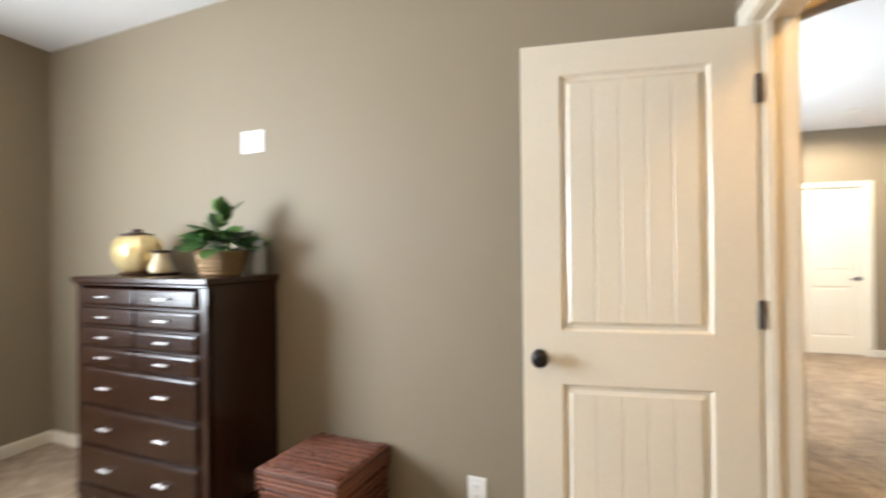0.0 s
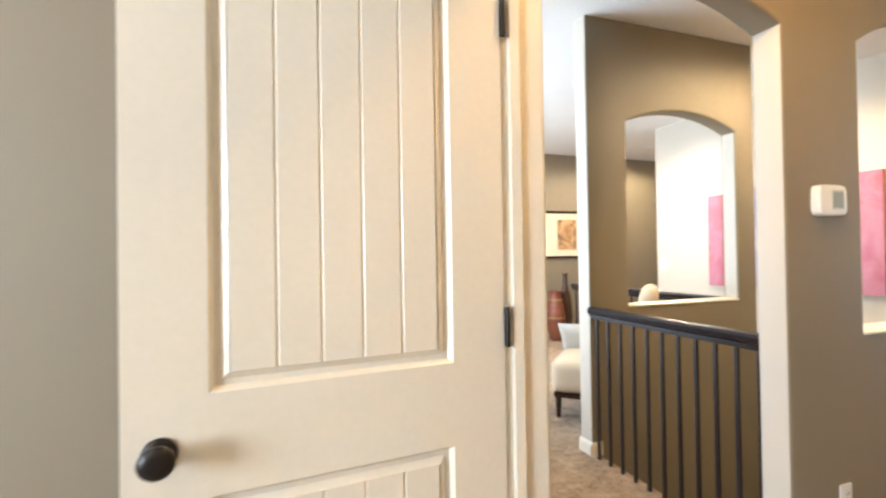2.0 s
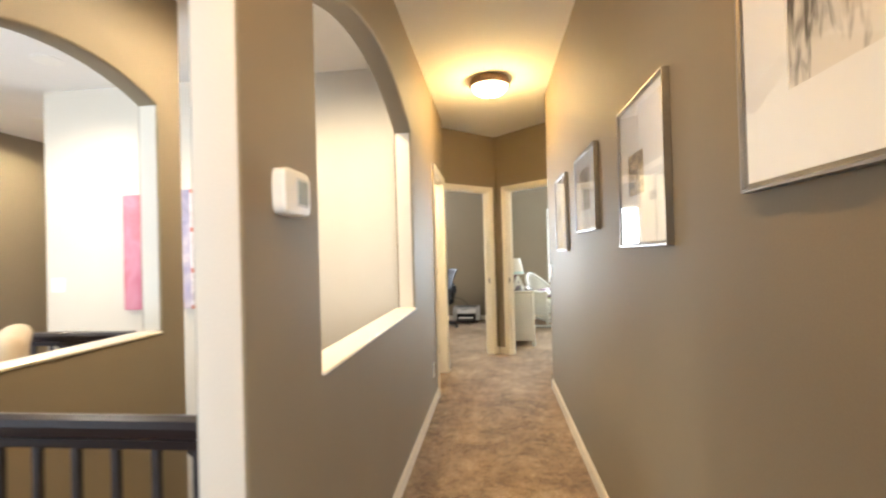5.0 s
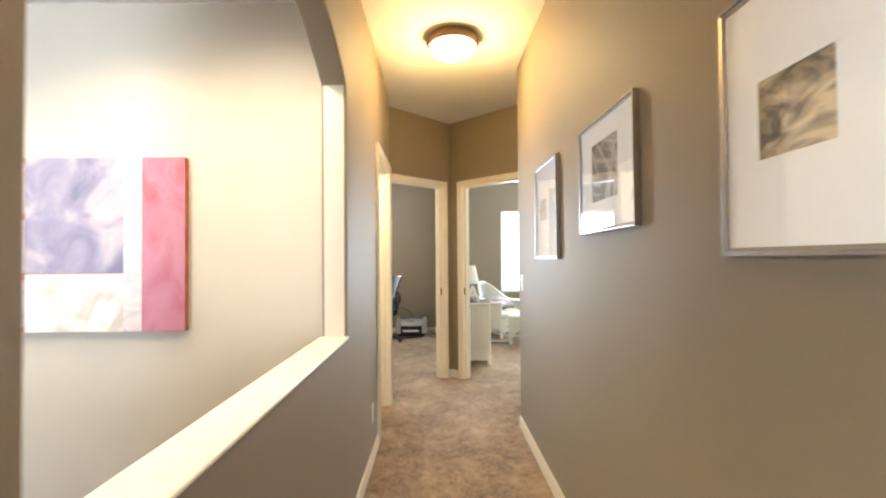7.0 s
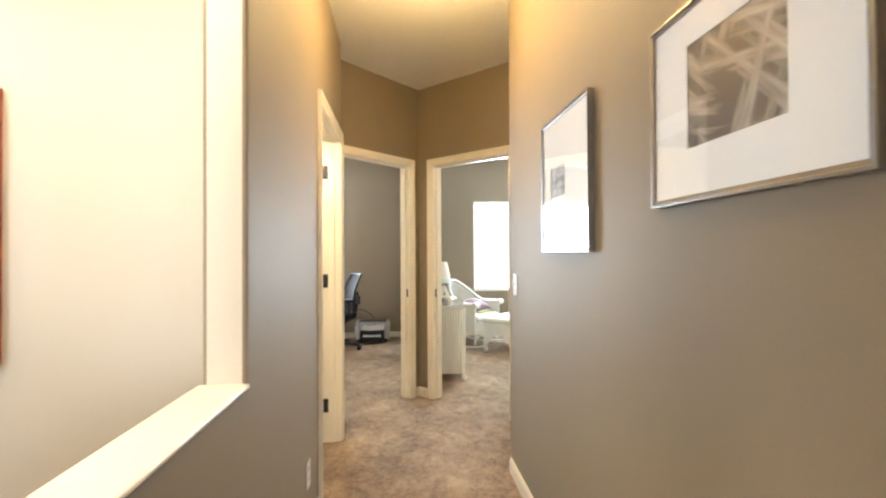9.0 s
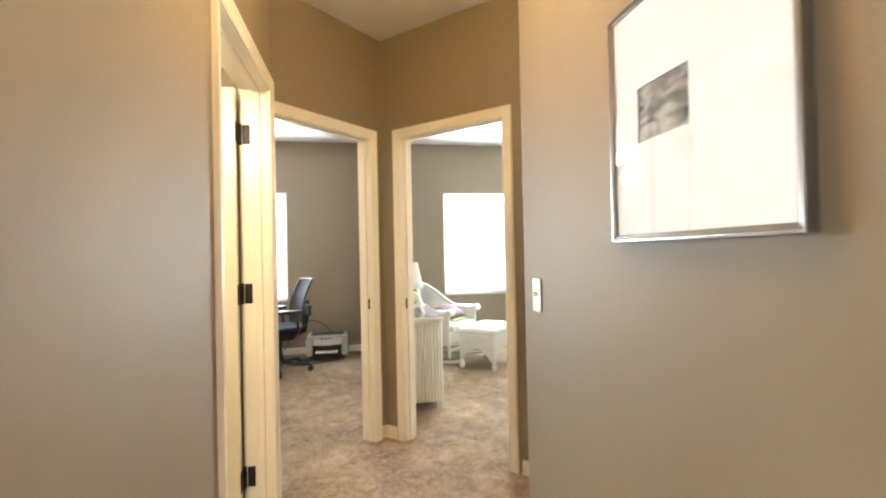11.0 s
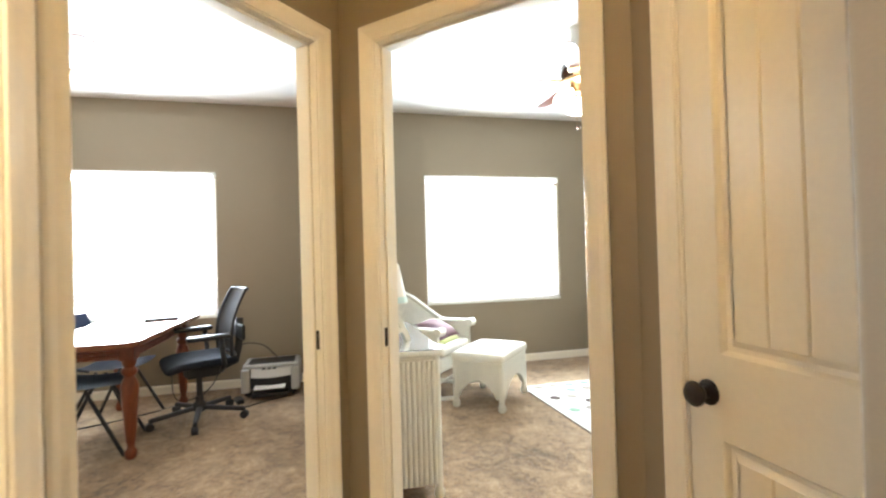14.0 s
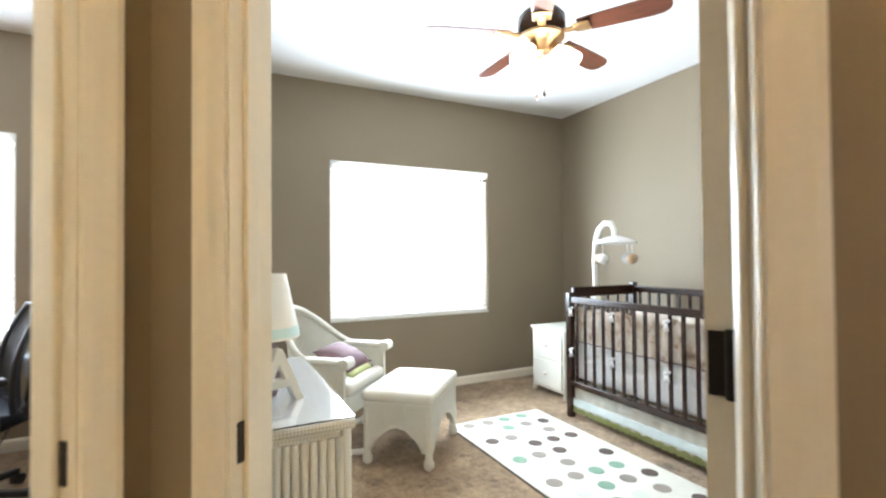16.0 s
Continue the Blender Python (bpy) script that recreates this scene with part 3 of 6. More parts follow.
def painted(name, colors, scale=(1, 1, 1), seed=0.0, rough=0.55):
    """Brushed canvas paint in a few blended colours."""
    m = bpy.data.materials.new(name)
    m.use_nodes = True
    nt = m.node_tree
    n, l = nt.nodes, nt.links
    b = n["Principled BSDF"]
    b.inputs["Roughness"].default_value = rough
    tc = n.new("ShaderNodeTexCoord")
    mp = n.new("ShaderNodeMapping")
    mp.inputs["Location"].default_value = (seed, seed, seed)
    mp.inputs["Scale"].default_value = scale
    l.new(tc.outputs["Object"], mp.inputs["Vector"])
    t = n.new("ShaderNodeTexNoise")
    t.inputs["Scale"].default_value, t.inputs["Detail"].default_value, t.inputs["Distortion"].default_value = 4.0, 6, 0.8
    l.new(mp.outputs[0], t.inputs["Vector"])
    ramp = n.new("ShaderNodeValToRGB")
    e = ramp.color_ramp.elements
    e[0].position, e[0].color = 0.32, (*colors[0], 1)
    e[1].position, e[1].color = 0.68, (*colors[-1], 1)
    for k, c in enumerate(colors[1:-1]):
        e.new(0.32 + 0.36 * (k + 1) / (len(colors) - 1)).color = (*c, 1)
    l.new(t.outputs["Fac"], ramp.inputs["Fac"])
    l.new(ramp.outputs["Color"], b.inputs["Base Color"])
    bp = n.new("ShaderNodeBump")
    bp.inputs["Strength"].default_value, bp.inputs["Distance"].default_value = 0.3, 0.002
    l.new(t.outputs["Fac"], bp.inputs["Height"])
    l.new(bp.outputs[0], b.inputs["Normal"])
    return m


ESPRESSO = wood("espresso_wood", (0.024, 0.0088, 0.0042), 0.24, (14, 14, 1.5))
CHERRY = wood("cherry_wood", (0.18, 0.046, 0.017), 0.28, (14, 14, 1.5))
TABLETOP = wood("polished_cherry_top", (0.22, 0.075, 0.035), 0.22, (1.5, 20, 20))
NICKEL = material("brushed_nickel", (0.72, 0.71, 0.68), 0.46, 0.8, vary=0.05, bump=0.02)
SILVER = material("pewter_frame", (0.30, 0.29, 0.28), 0.34, 0.85, vary=0.06, scale=20, bump=0.02)
MAT = material("white_mat_board", (0.78, 0.78, 0.77), 0.8, vary=0.01, bump=0.05)
GLASS = clear_glass("clear_glass")
WICKER = weave("white_painted_wicker", (0.76, 0.74, 0.655), 190, 0.5, 0.003, 0.84)
REDWICKER = weave("red_brown_wicker", (0.235, 0.082, 0.042), 95, 0.5, 0.012, 0.22)
BASKET = weave("straw_basket", (0.46, 0.29, 0.13), 200, 0.6, 0.004, 0.45)
WHITE = material("white_gloss_paint", (0.74, 0.73, 0.66), 0.35, vary=0.02, bump=0.02)
CREAM = material("cream_upholstery", (0.54, 0.44, 0.31), 0.9, vary=0.04, scale=8, grain=420, bump=0.3, dist=0.001)
LINEN = material("pale_linen", (0.72, 0.71, 0.70), 0.9, vary=0.04, scale=9, grain=380, bump=0.3, dist=0.001)
BLACK = material("black_plastic", (0.013, 0.013, 0.016), 0.45, vary=0.1, scale=30, bump=0.02)
MESH = material("dark_chair_mesh", (0.020, 0.024, 0.034), 0.85, spec=0.2, vary=0.2, scale=40, grain=600, bump=0.4, dist=0.001)
NAVY = material("navy_seat", (0.020, 0.036, 0.075), 0.7, vary=0.1, scale=20, bump=0.05)
GREY = material("light_grey_plastic", (0.50, 0.50, 0.49), 0.4, vary=0.02, bump=0.0)
LEAF = material("green_leaf", (0.115, 0.24, 0.065), 0.4, vary=0.25, scale=30, grain=200, bump=0.1)
LEAF2 = material("dark_green_leaf", (0.040, 0.12, 0.034), 0.38, vary=0.25, scale=30, grain=200, bump=0.1)
SOIL = material("potting_moss", (0.05, 0.04, 0.02), 0.95, vary=0.3, scale=60, bump=0.5)
GOLD = material("gold_glaze", (0.68, 0.52, 0.25), 0.20, 0.35, vary=0.12, scale=12, bump=0.05)
CREAMGLAZE = material("cream_glaze", (0.66, 0.54, 0.34), 0.25, vary=0.12, scale=14, bump=0.02)
BROWNGLAZE = material("dark_brown_glaze", (0.05, 0.022, 0.012), 0.25, vary=0.1, bump=0.02)
TERRA = wood("terracotta_wood_vase", (0.20, 0.060, 0.030), 0.4, (3, 3, 30))
PURPLE = material("plum_fabric", (0.20, 0.125, 0.14), 0.85, vary=0.08, grain=400, bump=0.3, dist=0.001)
GREEN = material("lime_fabric", (0.58, 0.62, 0.30), 0.85, vary=0.05, grain=400, bump=0.3, dist=0.001)
AQUA = material("aqua_fabric", (0.58, 0.74, 0.72), 0.85, vary=0.05, grain=400, bump=0.2, dist=0.001)
SHADE = material("white_lampshade", (0.82, 0.80, 0.74), 0.8, vary=0.02, grain=300, bump=0.1)
RUG = material("ivory_rug_pile", (0.71, 0.69, 0.61), 0.95, vary=0.04, scale=20, grain=500, bump=0.6, dist=0.004)
DOTS = [material("sage_dot", (0.24, 0.37, 0.27), 0.95, vary=0.08, grain=400, bump=0.4, dist=0.003), material("taupe_dot", (0.30, 0.26, 0.22), 0.95, vary=0.08, grain=400, bump=0.4, dist=0.003),
        material("brown_dot", (0.11, 0.08, 0.065), 0.95, vary=0.08, grain=400, bump=0.4, dist=0.003), material("pale_mint_dot", (0.64, 0.68, 0.59), 0.95, vary=0.05, grain=400, bump=0.4, dist=0.003)]
FANWOOD = wood("walnut_fan_blade", (0.125, 0.040, 0.019), 0.3, (2, 20, 20))
BRASS = material("antique_brass", (0.50, 0.32, 0.15), 0.3, 0.9, vary=0.1, scale=30, bump=0.03)
FANGLASS = glow("lit_frosted_glass", (1.0, 0.93, 0.82), 5.0)
DOWNLIGHT = glow("lit_downlight", (1.0, 0.95, 0.86), 8.0)


def place(x, y, z=0.0, rz=0.0):
    return pose(x, y, z, 0, 0, rz)


def soft_block(lo, hi, bulge=0.02, bevel=0.05, seg=4):
    """An upholstered block: rounded edges and a slightly swollen top."""
    bm = box(lo, hi, bevel, seg)
    cx, cy = (lo[0] + hi[0]) / 2, (lo[1] + hi[1]) / 2
    bmesh.ops.subdivide_edges(bm, edges=[e for e in bm.edges if e.calc_length() > 0.12], cuts=5, use_grid_fill=True)
    for v in bm.verts:
        u, w = (v.co.x - cx) / (hi[0] - lo[0]) * 2, (v.co.y - cy) / (hi[1] - lo[1]) * 2
        if v.co.z > (lo[2] + hi[2]) / 2:
            v.co.z += bulge * max(0, 1 - u * u) * max(0, 1 - w * w)
    return bm


def pillow(w, h, t, mat_front, name, m, label, mat_back=None):
    """A scatter cushion with pinched corners; it lies in its xz plane."""
    bm = bmesh.new()
    k = 10
    grid = {}
    for side in (-1, 1):
        for i in range(k + 1):
            for j in range(k + 1):
                u, v = 2 * i / k - 1, 2 * j / k - 1
                rim = abs(u) == 1 or abs(v) == 1
                if rim and side == 1:
                    grid[side, i, j] = grid[-1, i, j]
                    continue
                puff = ((1 - u * u) * (1 - v * v)) ** 0.45
                pinch = 1 - 0.06 * (1 - u * u) * (v * v) - 0.06 * (1 - v * v) * (u * u)
                grid[side, i, j] = bm.verts.new((u * w / 2 * pinch, side * t / 2 * puff, v * h / 2 * pinch))
        for i in range(k):
            for j in range(k):
                try:
                    bm.faces.new((grid[side, i, j], grid[side, i + 1, j], grid[side, i + 1, j + 1], grid[side, i, j + 1]))
                except ValueError:
                    pass
    ob = part(name, bm, mat_front, smooth="all")
    ob.matrix_world = m
    return tagged(ob, label, "cushion")


# ---- hall ----
def wall_plate(name, m, label, kind="outlet", w=0.07, h=0.115):
    """A cover plate on a wall; its face looks along -y, its centre at the origin."""
    ob = thing(name, m, label, "wall plate")
    part("plate", box((-w / 2, -0.006, -h / 2), (w / 2, 0, h / 2), 0.003), PLASTIC, ob)
    if kind == "outlet":
        for z in (-0.021, 0.021):
            part("socket", box((-0.017, -0.0085, z - 0.014), (0.017, -0.005, z + 0.014), 0.003), PLASTIC, ob)
            for x in (-0.006, 0.006):
                part("slot", box((x - 0.001, -0.0095, z - 0.004), (x + 0.001, -0.0082, z + 0.005)), BLACK, ob)
    if kind == "switch":
        part("toggle", box((-0.005, -0.020, -0.004), (0.005, -0.004, 0.012), 0.002), PLASTIC, ob)
        for z in (-0.042, 0.042):
            part("screw", lathe([(0.003, 0), (0.003, 0.001)], 10, Matrix.Translation((0, -0.006, z)) @ Matrix.Rotation(radians(90), 4, "X")), NICKEL, ob)
    return ob


NORTHFACE, SOUTHFACE, WESTFACE = 180, 0, -90
wall_plate("outlet", place(6.605, 3.484, 0.31), "white duplex outlet low on the hall wall", "outlet")
wall_plate("outlet", place(3.985, 3.484, 0.29), "white duplex outlet low on the hall wall", "outlet")
wall_plate("light_switch", place(7.05, 2.431, 1.102, 180), "white toggle switch plate on the hall wall", "switch", 0.072, 0.12)
wall_plate("light_switch", place(6.279, 6.63, 1.11, -90), "white switch plate on the stairwell wall", "switch", 0.115, 0.115)


SCREENGREY = material("lcd_grey", (0.30, 0.34, 0.31), 0.25, vary=0.02, bump=0.0)


def thermostat(m):
    ob = thing("thermostat", m, "white rounded wall thermostat with a grey screen", "thermostat")
    part("back_plate", box((-0.076, -0.010, -0.052), (0.076, 0, 0.052), 0.006, 2), PLASTIC, ob)
    rows = []
    for k in range(41):
        a = 2 * math.pi * k / 40
        c, q = math.cos(a), math.sin(a)
        rows.append((0.080 * math.copysign(abs(c) ** 0.32, c), 0.060 * math.copysign(abs(q) ** 0.42, q)))
    own = prism(rows[:-1], -0.034)
    rim = [e for e in own.edges if e.verts[0].co.y < -0.03 and e.verts[1].co.y < -0.03]
    bmesh.ops.bevel(own, geom=rim, offset=0.009, segments=3, profile=0.5, affect="EDGES")
    part("cover", own, PLASTIC, ob, smooth=60)
    part("screen_bezel", box((-0.014, -0.0352, -0.036), (0.058, -0.030, 0.040), 0.002), GREY, ob, "pale grey display surround")
    part("screen", box((-0.008, -0.0362, -0.028), (0.052, -0.034, 0.032), 0.001), SCREENGREY, ob, "grey-green display")
    return ob


thermostat(place(3.905, 3.483, 1.452))


def picture(m, w, h, pw, ph, img, label, pdx=0.0, pdz=0.0, frame_mat=None, mat_mat=None, fw=0.016, glazed=True):
    """A framed picture; it hangs on a wall and looks along -y, with its centre at the origin."""
    ob = thing("framed_picture", m, label, "picture", "framed pictures on the walls")
    d, fm = 0.022, frame_mat or SILVER
    prof = [(0, 0), (0, -d), (fw * 0.35, -d), (fw * 0.5, -d + 0.005), (fw, -d + 0.007), (fw, 0)]
    for nm, rot, a, b in (("frame_bottom", 0, w, h), ("frame_top", 180, w, h), ("frame_side", 90, h, w), ("frame_side", -90, h, w)):
        bm = bmesh.new()
        ends = []
        for sx in (-1, 1):
            ends.append([bm.verts.new((sx * (a / 2 - u), y, -b / 2 + u)) for u, y in prof])
        for k in range(len(prof)):
            bm.faces.new((ends[0][k], ends[0][(k + 1) % len(prof)], ends[1][(k + 1) % len(prof)], ends[1][k]))
        bm.faces.new(ends[0])
        bm.faces.new(ends[1][::-1])
        bmesh.ops.transform(bm, matrix=Matrix.Rotation(radians(rot), 4, "Y"), verts=bm.verts)
        part(nm, bm, fm, ob)
    iw, ih = w - 2 * fw + 0.004, h - 2 * fw + 0.004
    bm = None
    t0, t1 = -0.0125, -0.0095
    x0, x1, z0, z1 = pdx - pw / 2, pdx + pw / 2, pdz - ph / 2, pdz + ph / 2
    for lo, hi in (((-iw / 2, t0, -ih / 2), (x0, t1, ih / 2)), ((x1, t0, -ih / 2), (iw / 2, t1, ih / 2)), ((x0, t0, -ih / 2), (x1, t1, z0)), ((x0, t0, z1), (x1, t1, ih / 2))):
        bm = box(lo, hi, bm=bm)
    part("mat_board", bm, mat_mat or MAT, ob)
    part("photograph", box((x0 - 0.004, -0.0092, z0 - 0.004), (x1 + 0.004, -0.006, z1 + 0.004)), img, ob)
    part("backing", box((-iw / 2, -0.004, -ih / 2), (iw / 2, -0.001, ih / 2)), BLACK, ob)
    if glazed:
        g = part("glass", box((-iw / 2, -0.0165, -ih / 2), (iw / 2, -0.0145, ih / 2)), GLASS, ob)
        g.visible_shadow = False
    return ob


P1 = photo("snowy_reeds_photo", (0.06, 0.055, 0.05), (0.66, 0.63, 0.58), 3.1, "reeds")
P2 = photo("dim_interior_photo", (0.05, 0.035, 0.02), (0.56, 0.44, 0.26), 7.7, "land")
P3 = photo("weathered_beams_photo", (0.05, 0.04, 0.03), (0.52, 0.46, 0.38), 11.9, "beams")
P4 = photo("dark_barn_photo", (0.03, 0.03, 0.028), (0.35, 0.33, 0.30), 17.3, "land")
SW = 2.4315
picture(place(3.46, SW, 1.60, 180), 0.56, 0.425, 0.27, 0.235, P1, "pewter-framed photograph of snowy reeds on the hall wall", 0.0, 0.062)
picture(place(4.39, SW, 1.55, 180), 0.49, 0.52, 0.175, 0.150, P2, "pewter-framed small dim photograph with a wide white mat", -0.05, -0.003)
picture(place(5.338, SW, 1.60, 180), 0.545, 0.43, 0.265, 0.225, P3, "pewter-framed photograph of weathered timbers on the hall wall", -0.005, 0.015)
picture(place(6.245, SW, 1.553, 180), 0.505, 0.545, 0.165, 0.122, P4, "pewter-framed small dark photograph with a wide white mat", -0.065, 0.010)


RIM = material("brown_bronze_rim", (0.26, 0.17, 0.10), 0.4, 0.6, vary=0.1, scale=30, bump=0.02)


def flush_light(m):
    ob = thing("ceiling_light", m, "round flush ceiling light with bronze rim, switched on", "ceiling light")
    part("rim", lathe([(0.02, 0), (0.160, 0), (0.172, -0.030), (0.173, -0.052), (0.166, -0.062), (0.150, -0.062), (0.150, -0.005), (0.02, -0.005)], 40), RIM, ob, "dark bronze rim", smooth=40)
    part("glass_bowl", lathe([(0.150, -0.056), (0.146, -0.080), (0.128, -0.107), (0.095, -0.127), (0.05, -0.138), (0.003, -0.141)], 40), LAMPGLASS, ob, "frosted glass bowl glowing warm", smooth="all")
    part("finial", lathe([(0.003, -0.139), (0.010, -0.143), (0.012, -0.151), (0.006, -0.159), (0.001, -0.161)], 16), BRONZE, ob, smooth="all")
    for o in ob.children:
        if o.name.startswith("glass_bowl"):
            o.visible_shadow = False
    return ob


hall_lamp = flush_light(place(6.69, 2.945, H))
copy_thing(hall_lamp, place(3.05, 2.945, H))
copy_thing(hall_lamp, place(0.30, 0.90, H))


# ---- stairs and railing ----
def railing(m, length, n, label, top=0.93, newel=False):
    """A guard rail from the origin along x: moulded dark handrail on square iron balusters."""
    ob = thing("stair_railing", m, label, "railing")
    own = bmesh.new()
    prof = [(-0.020, 0), (0.020, 0), (0.020, 0.012), (0.031, 0.020), (0.033, 0.042), (0.024, 0.056), (0.0, 0.061), (-0.024, 0.056), (-0.033, 0.042), (-0.031, 0.020), (-0.020, 0.012)]
    f = own.faces.new([own.verts.new((0, y, top - 0.061 + z)) for y, z in prof])
    r = bmesh.ops.extrude_face_region(own, geom=[f])
    bmesh.ops.translate(own, vec=(length, 0, 0), verts=[v for v in r["geom"] if isinstance(v, bmesh.types.BMVert)])
    part("handrail", own, RAIL, ob, "dark glossy moulded handrail")
    part("subrail", box((0, -0.012, top - 0.075), (length, 0.012, top - 0.060), 0.003), RAIL, ob)
    first = None
    for k in range(n):
        x = length * (k + 0.5) / n
        if first is None:
            first = part("baluster", box((-0.0085, -0.0085, 0.0), (0.0085, 0.0085, top - 0.074), 0.0015, 1), IRON, ob)
            first.location.x = x
        else:
            o = first.copy()
            scene.collection.objects.link(o)
            o.location.x = x
    if newel:
        part("newel_post", box((-0.045, -0.045, 0), (0.045, 0.045, top + 0.05), 0.006), RAIL, ob)
    return ob


railing(frame_along((3.738, 3.58), (3.738, 4.70)), 1.118, 11, "dark wooden stair railing with square iron balusters")
railing(frame_along((4.955, 4.822), (4.955, 6.60)), 1.78, 17, "dark wooden guard railing above the upper stair flight", newel=False)


def stairs():
    ob = thing("staircase", place(0, 0, 0), "tan carpeted stairs turning down between walls", "stairs", kind="structure")
    rise, going = 0.18, 0.24
    for k in range(7):
        y1 = 6.62 - k * going
        part("step", box((5.0, y1 - going - 0.02, -(k + 1) * rise - 0.25), (6.275, y1, -(k + 1) * rise), 0.012), CARPET, ob)
    part("landing", box((4.9, 3.595, -1.69), (6.275, 4.93, -1.44), 0.012), CARPET, ob)
    for k in range(4):
        x1 = 4.9 - k * going
        part("step", box((x1 - going - 0.02, 3.595, -1.44 - (k + 1) * rise - 0.25), (x1, 4.69, -1.44 - (k + 1) * rise), 0.012), CARPET, ob)
    return ob


stairs()


def wall_handrail():
    ob = thing("wall_handrail", place(0, 0, 0), "dark wooden handrail sloping down the stair wall", "handrail")
    a, b = Vector((6.20, 6.60, 0.66)), Vector((6.20, 4.75, -0.73))
    d = (b - a).normalized()
    part("rail", sweep([a - d * 0.0, b], 0.026, 12), RAIL, ob, smooth=40)
    for k in (0.1, 0.5, 0.9):
        p = a.lerp(b, k)
        part("bracket", sweep([p - Vector((0, 0, 0.02)), p + Vector((0.03, 0, -0.06)), p + Vector((0.079, 0, -0.06))], 0.007, 8), BRONZE, ob, smooth=40)
    return ob


wall_handrail()

# paintings on the stair wall
PINK = painted("rose_paint", [(0.38, 0.095, 0.15), (0.46, 0.19, 0.25), (0.38, 0.065, 0.085)], (1, 1.5, 0.5), 2.0)
VIOLET = painted("violet_grey_paint", [(0.17, 0.16, 0.24), (0.30, 0.27, 0.36), (0.52, 0.44, 0.44)], (1, 1.4, 0.9), 5.0)
IVORY = painted("ivory_paint", [(0.62, 0.60, 0.53), (0.70, 0.69, 0.64), (0.52, 0.45, 0.38)], (1, 2, 1), 9.0)
BLUSH = painted("blush_paint", [(0.50, 0.39, 0.38), (0.64, 0.58, 0.56), (0.36, 0.29, 0.33)], (1, 4, 2), 13.0)
RUST = painted("rust_edge_paint", [(0.40, 0.08, 0.05), (0.55, 0.16, 0.08)], (1, 1, 3), 1.0)


def canvas(name, y0, y1, z0, z1, label, fields):
    ob = thing(name, place(6.279, (y0 + y1) / 2, (z0 + z1) / 2, -90), label, "painting")
    w, h = y1 - y0, z1 - z0
    part("stretched_canvas", box((-w / 2, -0.036, -h / 2), (w / 2, 0, h / 2), 0.002), RUST, ob)
    for nm, a, b, c, d, mt in fields:
        part(nm, box((-w / 2 + a * w, -0.0385, -h / 2 + c * h), (-w / 2 + b * w, -0.036, -h / 2 + d * h)), mt, ob)
    return ob


canvas("abstract_painting", 5.825, 5.992, 0.893, 1.842, "narrow rose-pink canvas on the stair wall", [("rose_field", 0, 1, 0, 1, PINK)])
canvas("abstract_painting", 4.470, 5.484, 0.897, 1.868, "wide abstract canvas in violet, ivory and rose",
       [("violet_stripe", 0, 0.085, 0, 1, VIOLET), ("blush_block", 0.085, 0.13, 0.03, 0.30, BLUSH), ("blush_block", 0.085, 0.13, 0.34, 0.64, BLUSH), ("blush_block", 0.085, 0.13, 0.68, 0.97, BLUSH),
        ("violet_field", 0.13, 0.665, 0.335, 1, VIOLET), ("ivory_field", 0.13, 0.665, 0, 0.33, IVORY), ("blush_stripe", 0.665, 0.765, 0, 1, BLUSH), ("rose_field", 0.765, 1.0, 0, 1, PINK)])


# ---- loft ----
CHAIRLINEN = material("oat_linen", (0.42, 0.39, 0.335), 0.9, vary=0.05, scale=7, grain=380, bump=0.35, dist=0.001)
GREYLINEN = material("dove_linen", (0.42, 0.41, 0.40), 0.9, vary=0.05, scale=7, grain=380, bump=0.35, dist=0.001)


def slipper_chair(m):
    """A low armless chair; the front edge lies on y = 0, the back at larger y."""
    ob = thing("slipper_chair", m, "cream upholstered armless chair on dark tapered legs", "chair")
    part("seat", soft_block((0, 0, 0.19), (0.62, 0.60, 0.44), 0.035, 0.06), CREAM, ob, smooth="all")
    part("seat_frame", box((0.02, 0.02, 0.155), (0.60, 0.66, 0.195), 0.006), ESPRESSO, ob, "dark wooden frame")
    own = soft_block((0.0, 0.56, 0.20), (0.62, 0.69, 1.0), 0.0, 0.06)
    for v in own.verts:
        v.co.y += max(0, v.co.z - 0.45) * 0.16
    part("backrest", own, CREAM, ob, smooth="all")
    for x, y in ((0.05, 0.05), (0.57, 0.05), (0.05, 0.62), (0.57, 0.62)):
        part("leg", rod((x, y, 0), (x, y, 0.16), 0.017, 0.026, 4), ESPRESSO, ob, "dark tapered leg")
    return ob


slipper_chair(frame_along((4.29, 5.81), (3.86, 5.37)))
pillow(0.34, 0.32, 0.12, CHAIRLINEN, "cushion", place(4.275, 5.555, 0.545, 130) @ Matrix.Rotation(radians(-34), 4, "X"), "pale linen scatter cushion on the cream chair")


def tall_vase(m):
    ob = thing("floor_vase", m, "tall banded red-brown floor vase", "vase")
    part("body", lathe([(0.10, 0), (0.125, 0.02), (0.15, 0.16), (0.16, 0.34), (0.145, 0.50), (0.115, 0.60), (0.105, 0.66), (0.125, 0.71), (0.118, 0.71), (0.095, 0.66), (0.10, 0.5), (0.002, 0.49)], 32), TERRA, ob, smooth=50)
    for z, r in ((0.33, 0.161), (0.585, 0.122)):
        part("band", lathe([(r - 0.004, z - 0.014), (r + 0.004, z - 0.012), (r + 0.004, z + 0.012), (r - 0.004, z + 0.014)], 32), BASKET, ob, "light wooden band", smooth=40)
    return ob


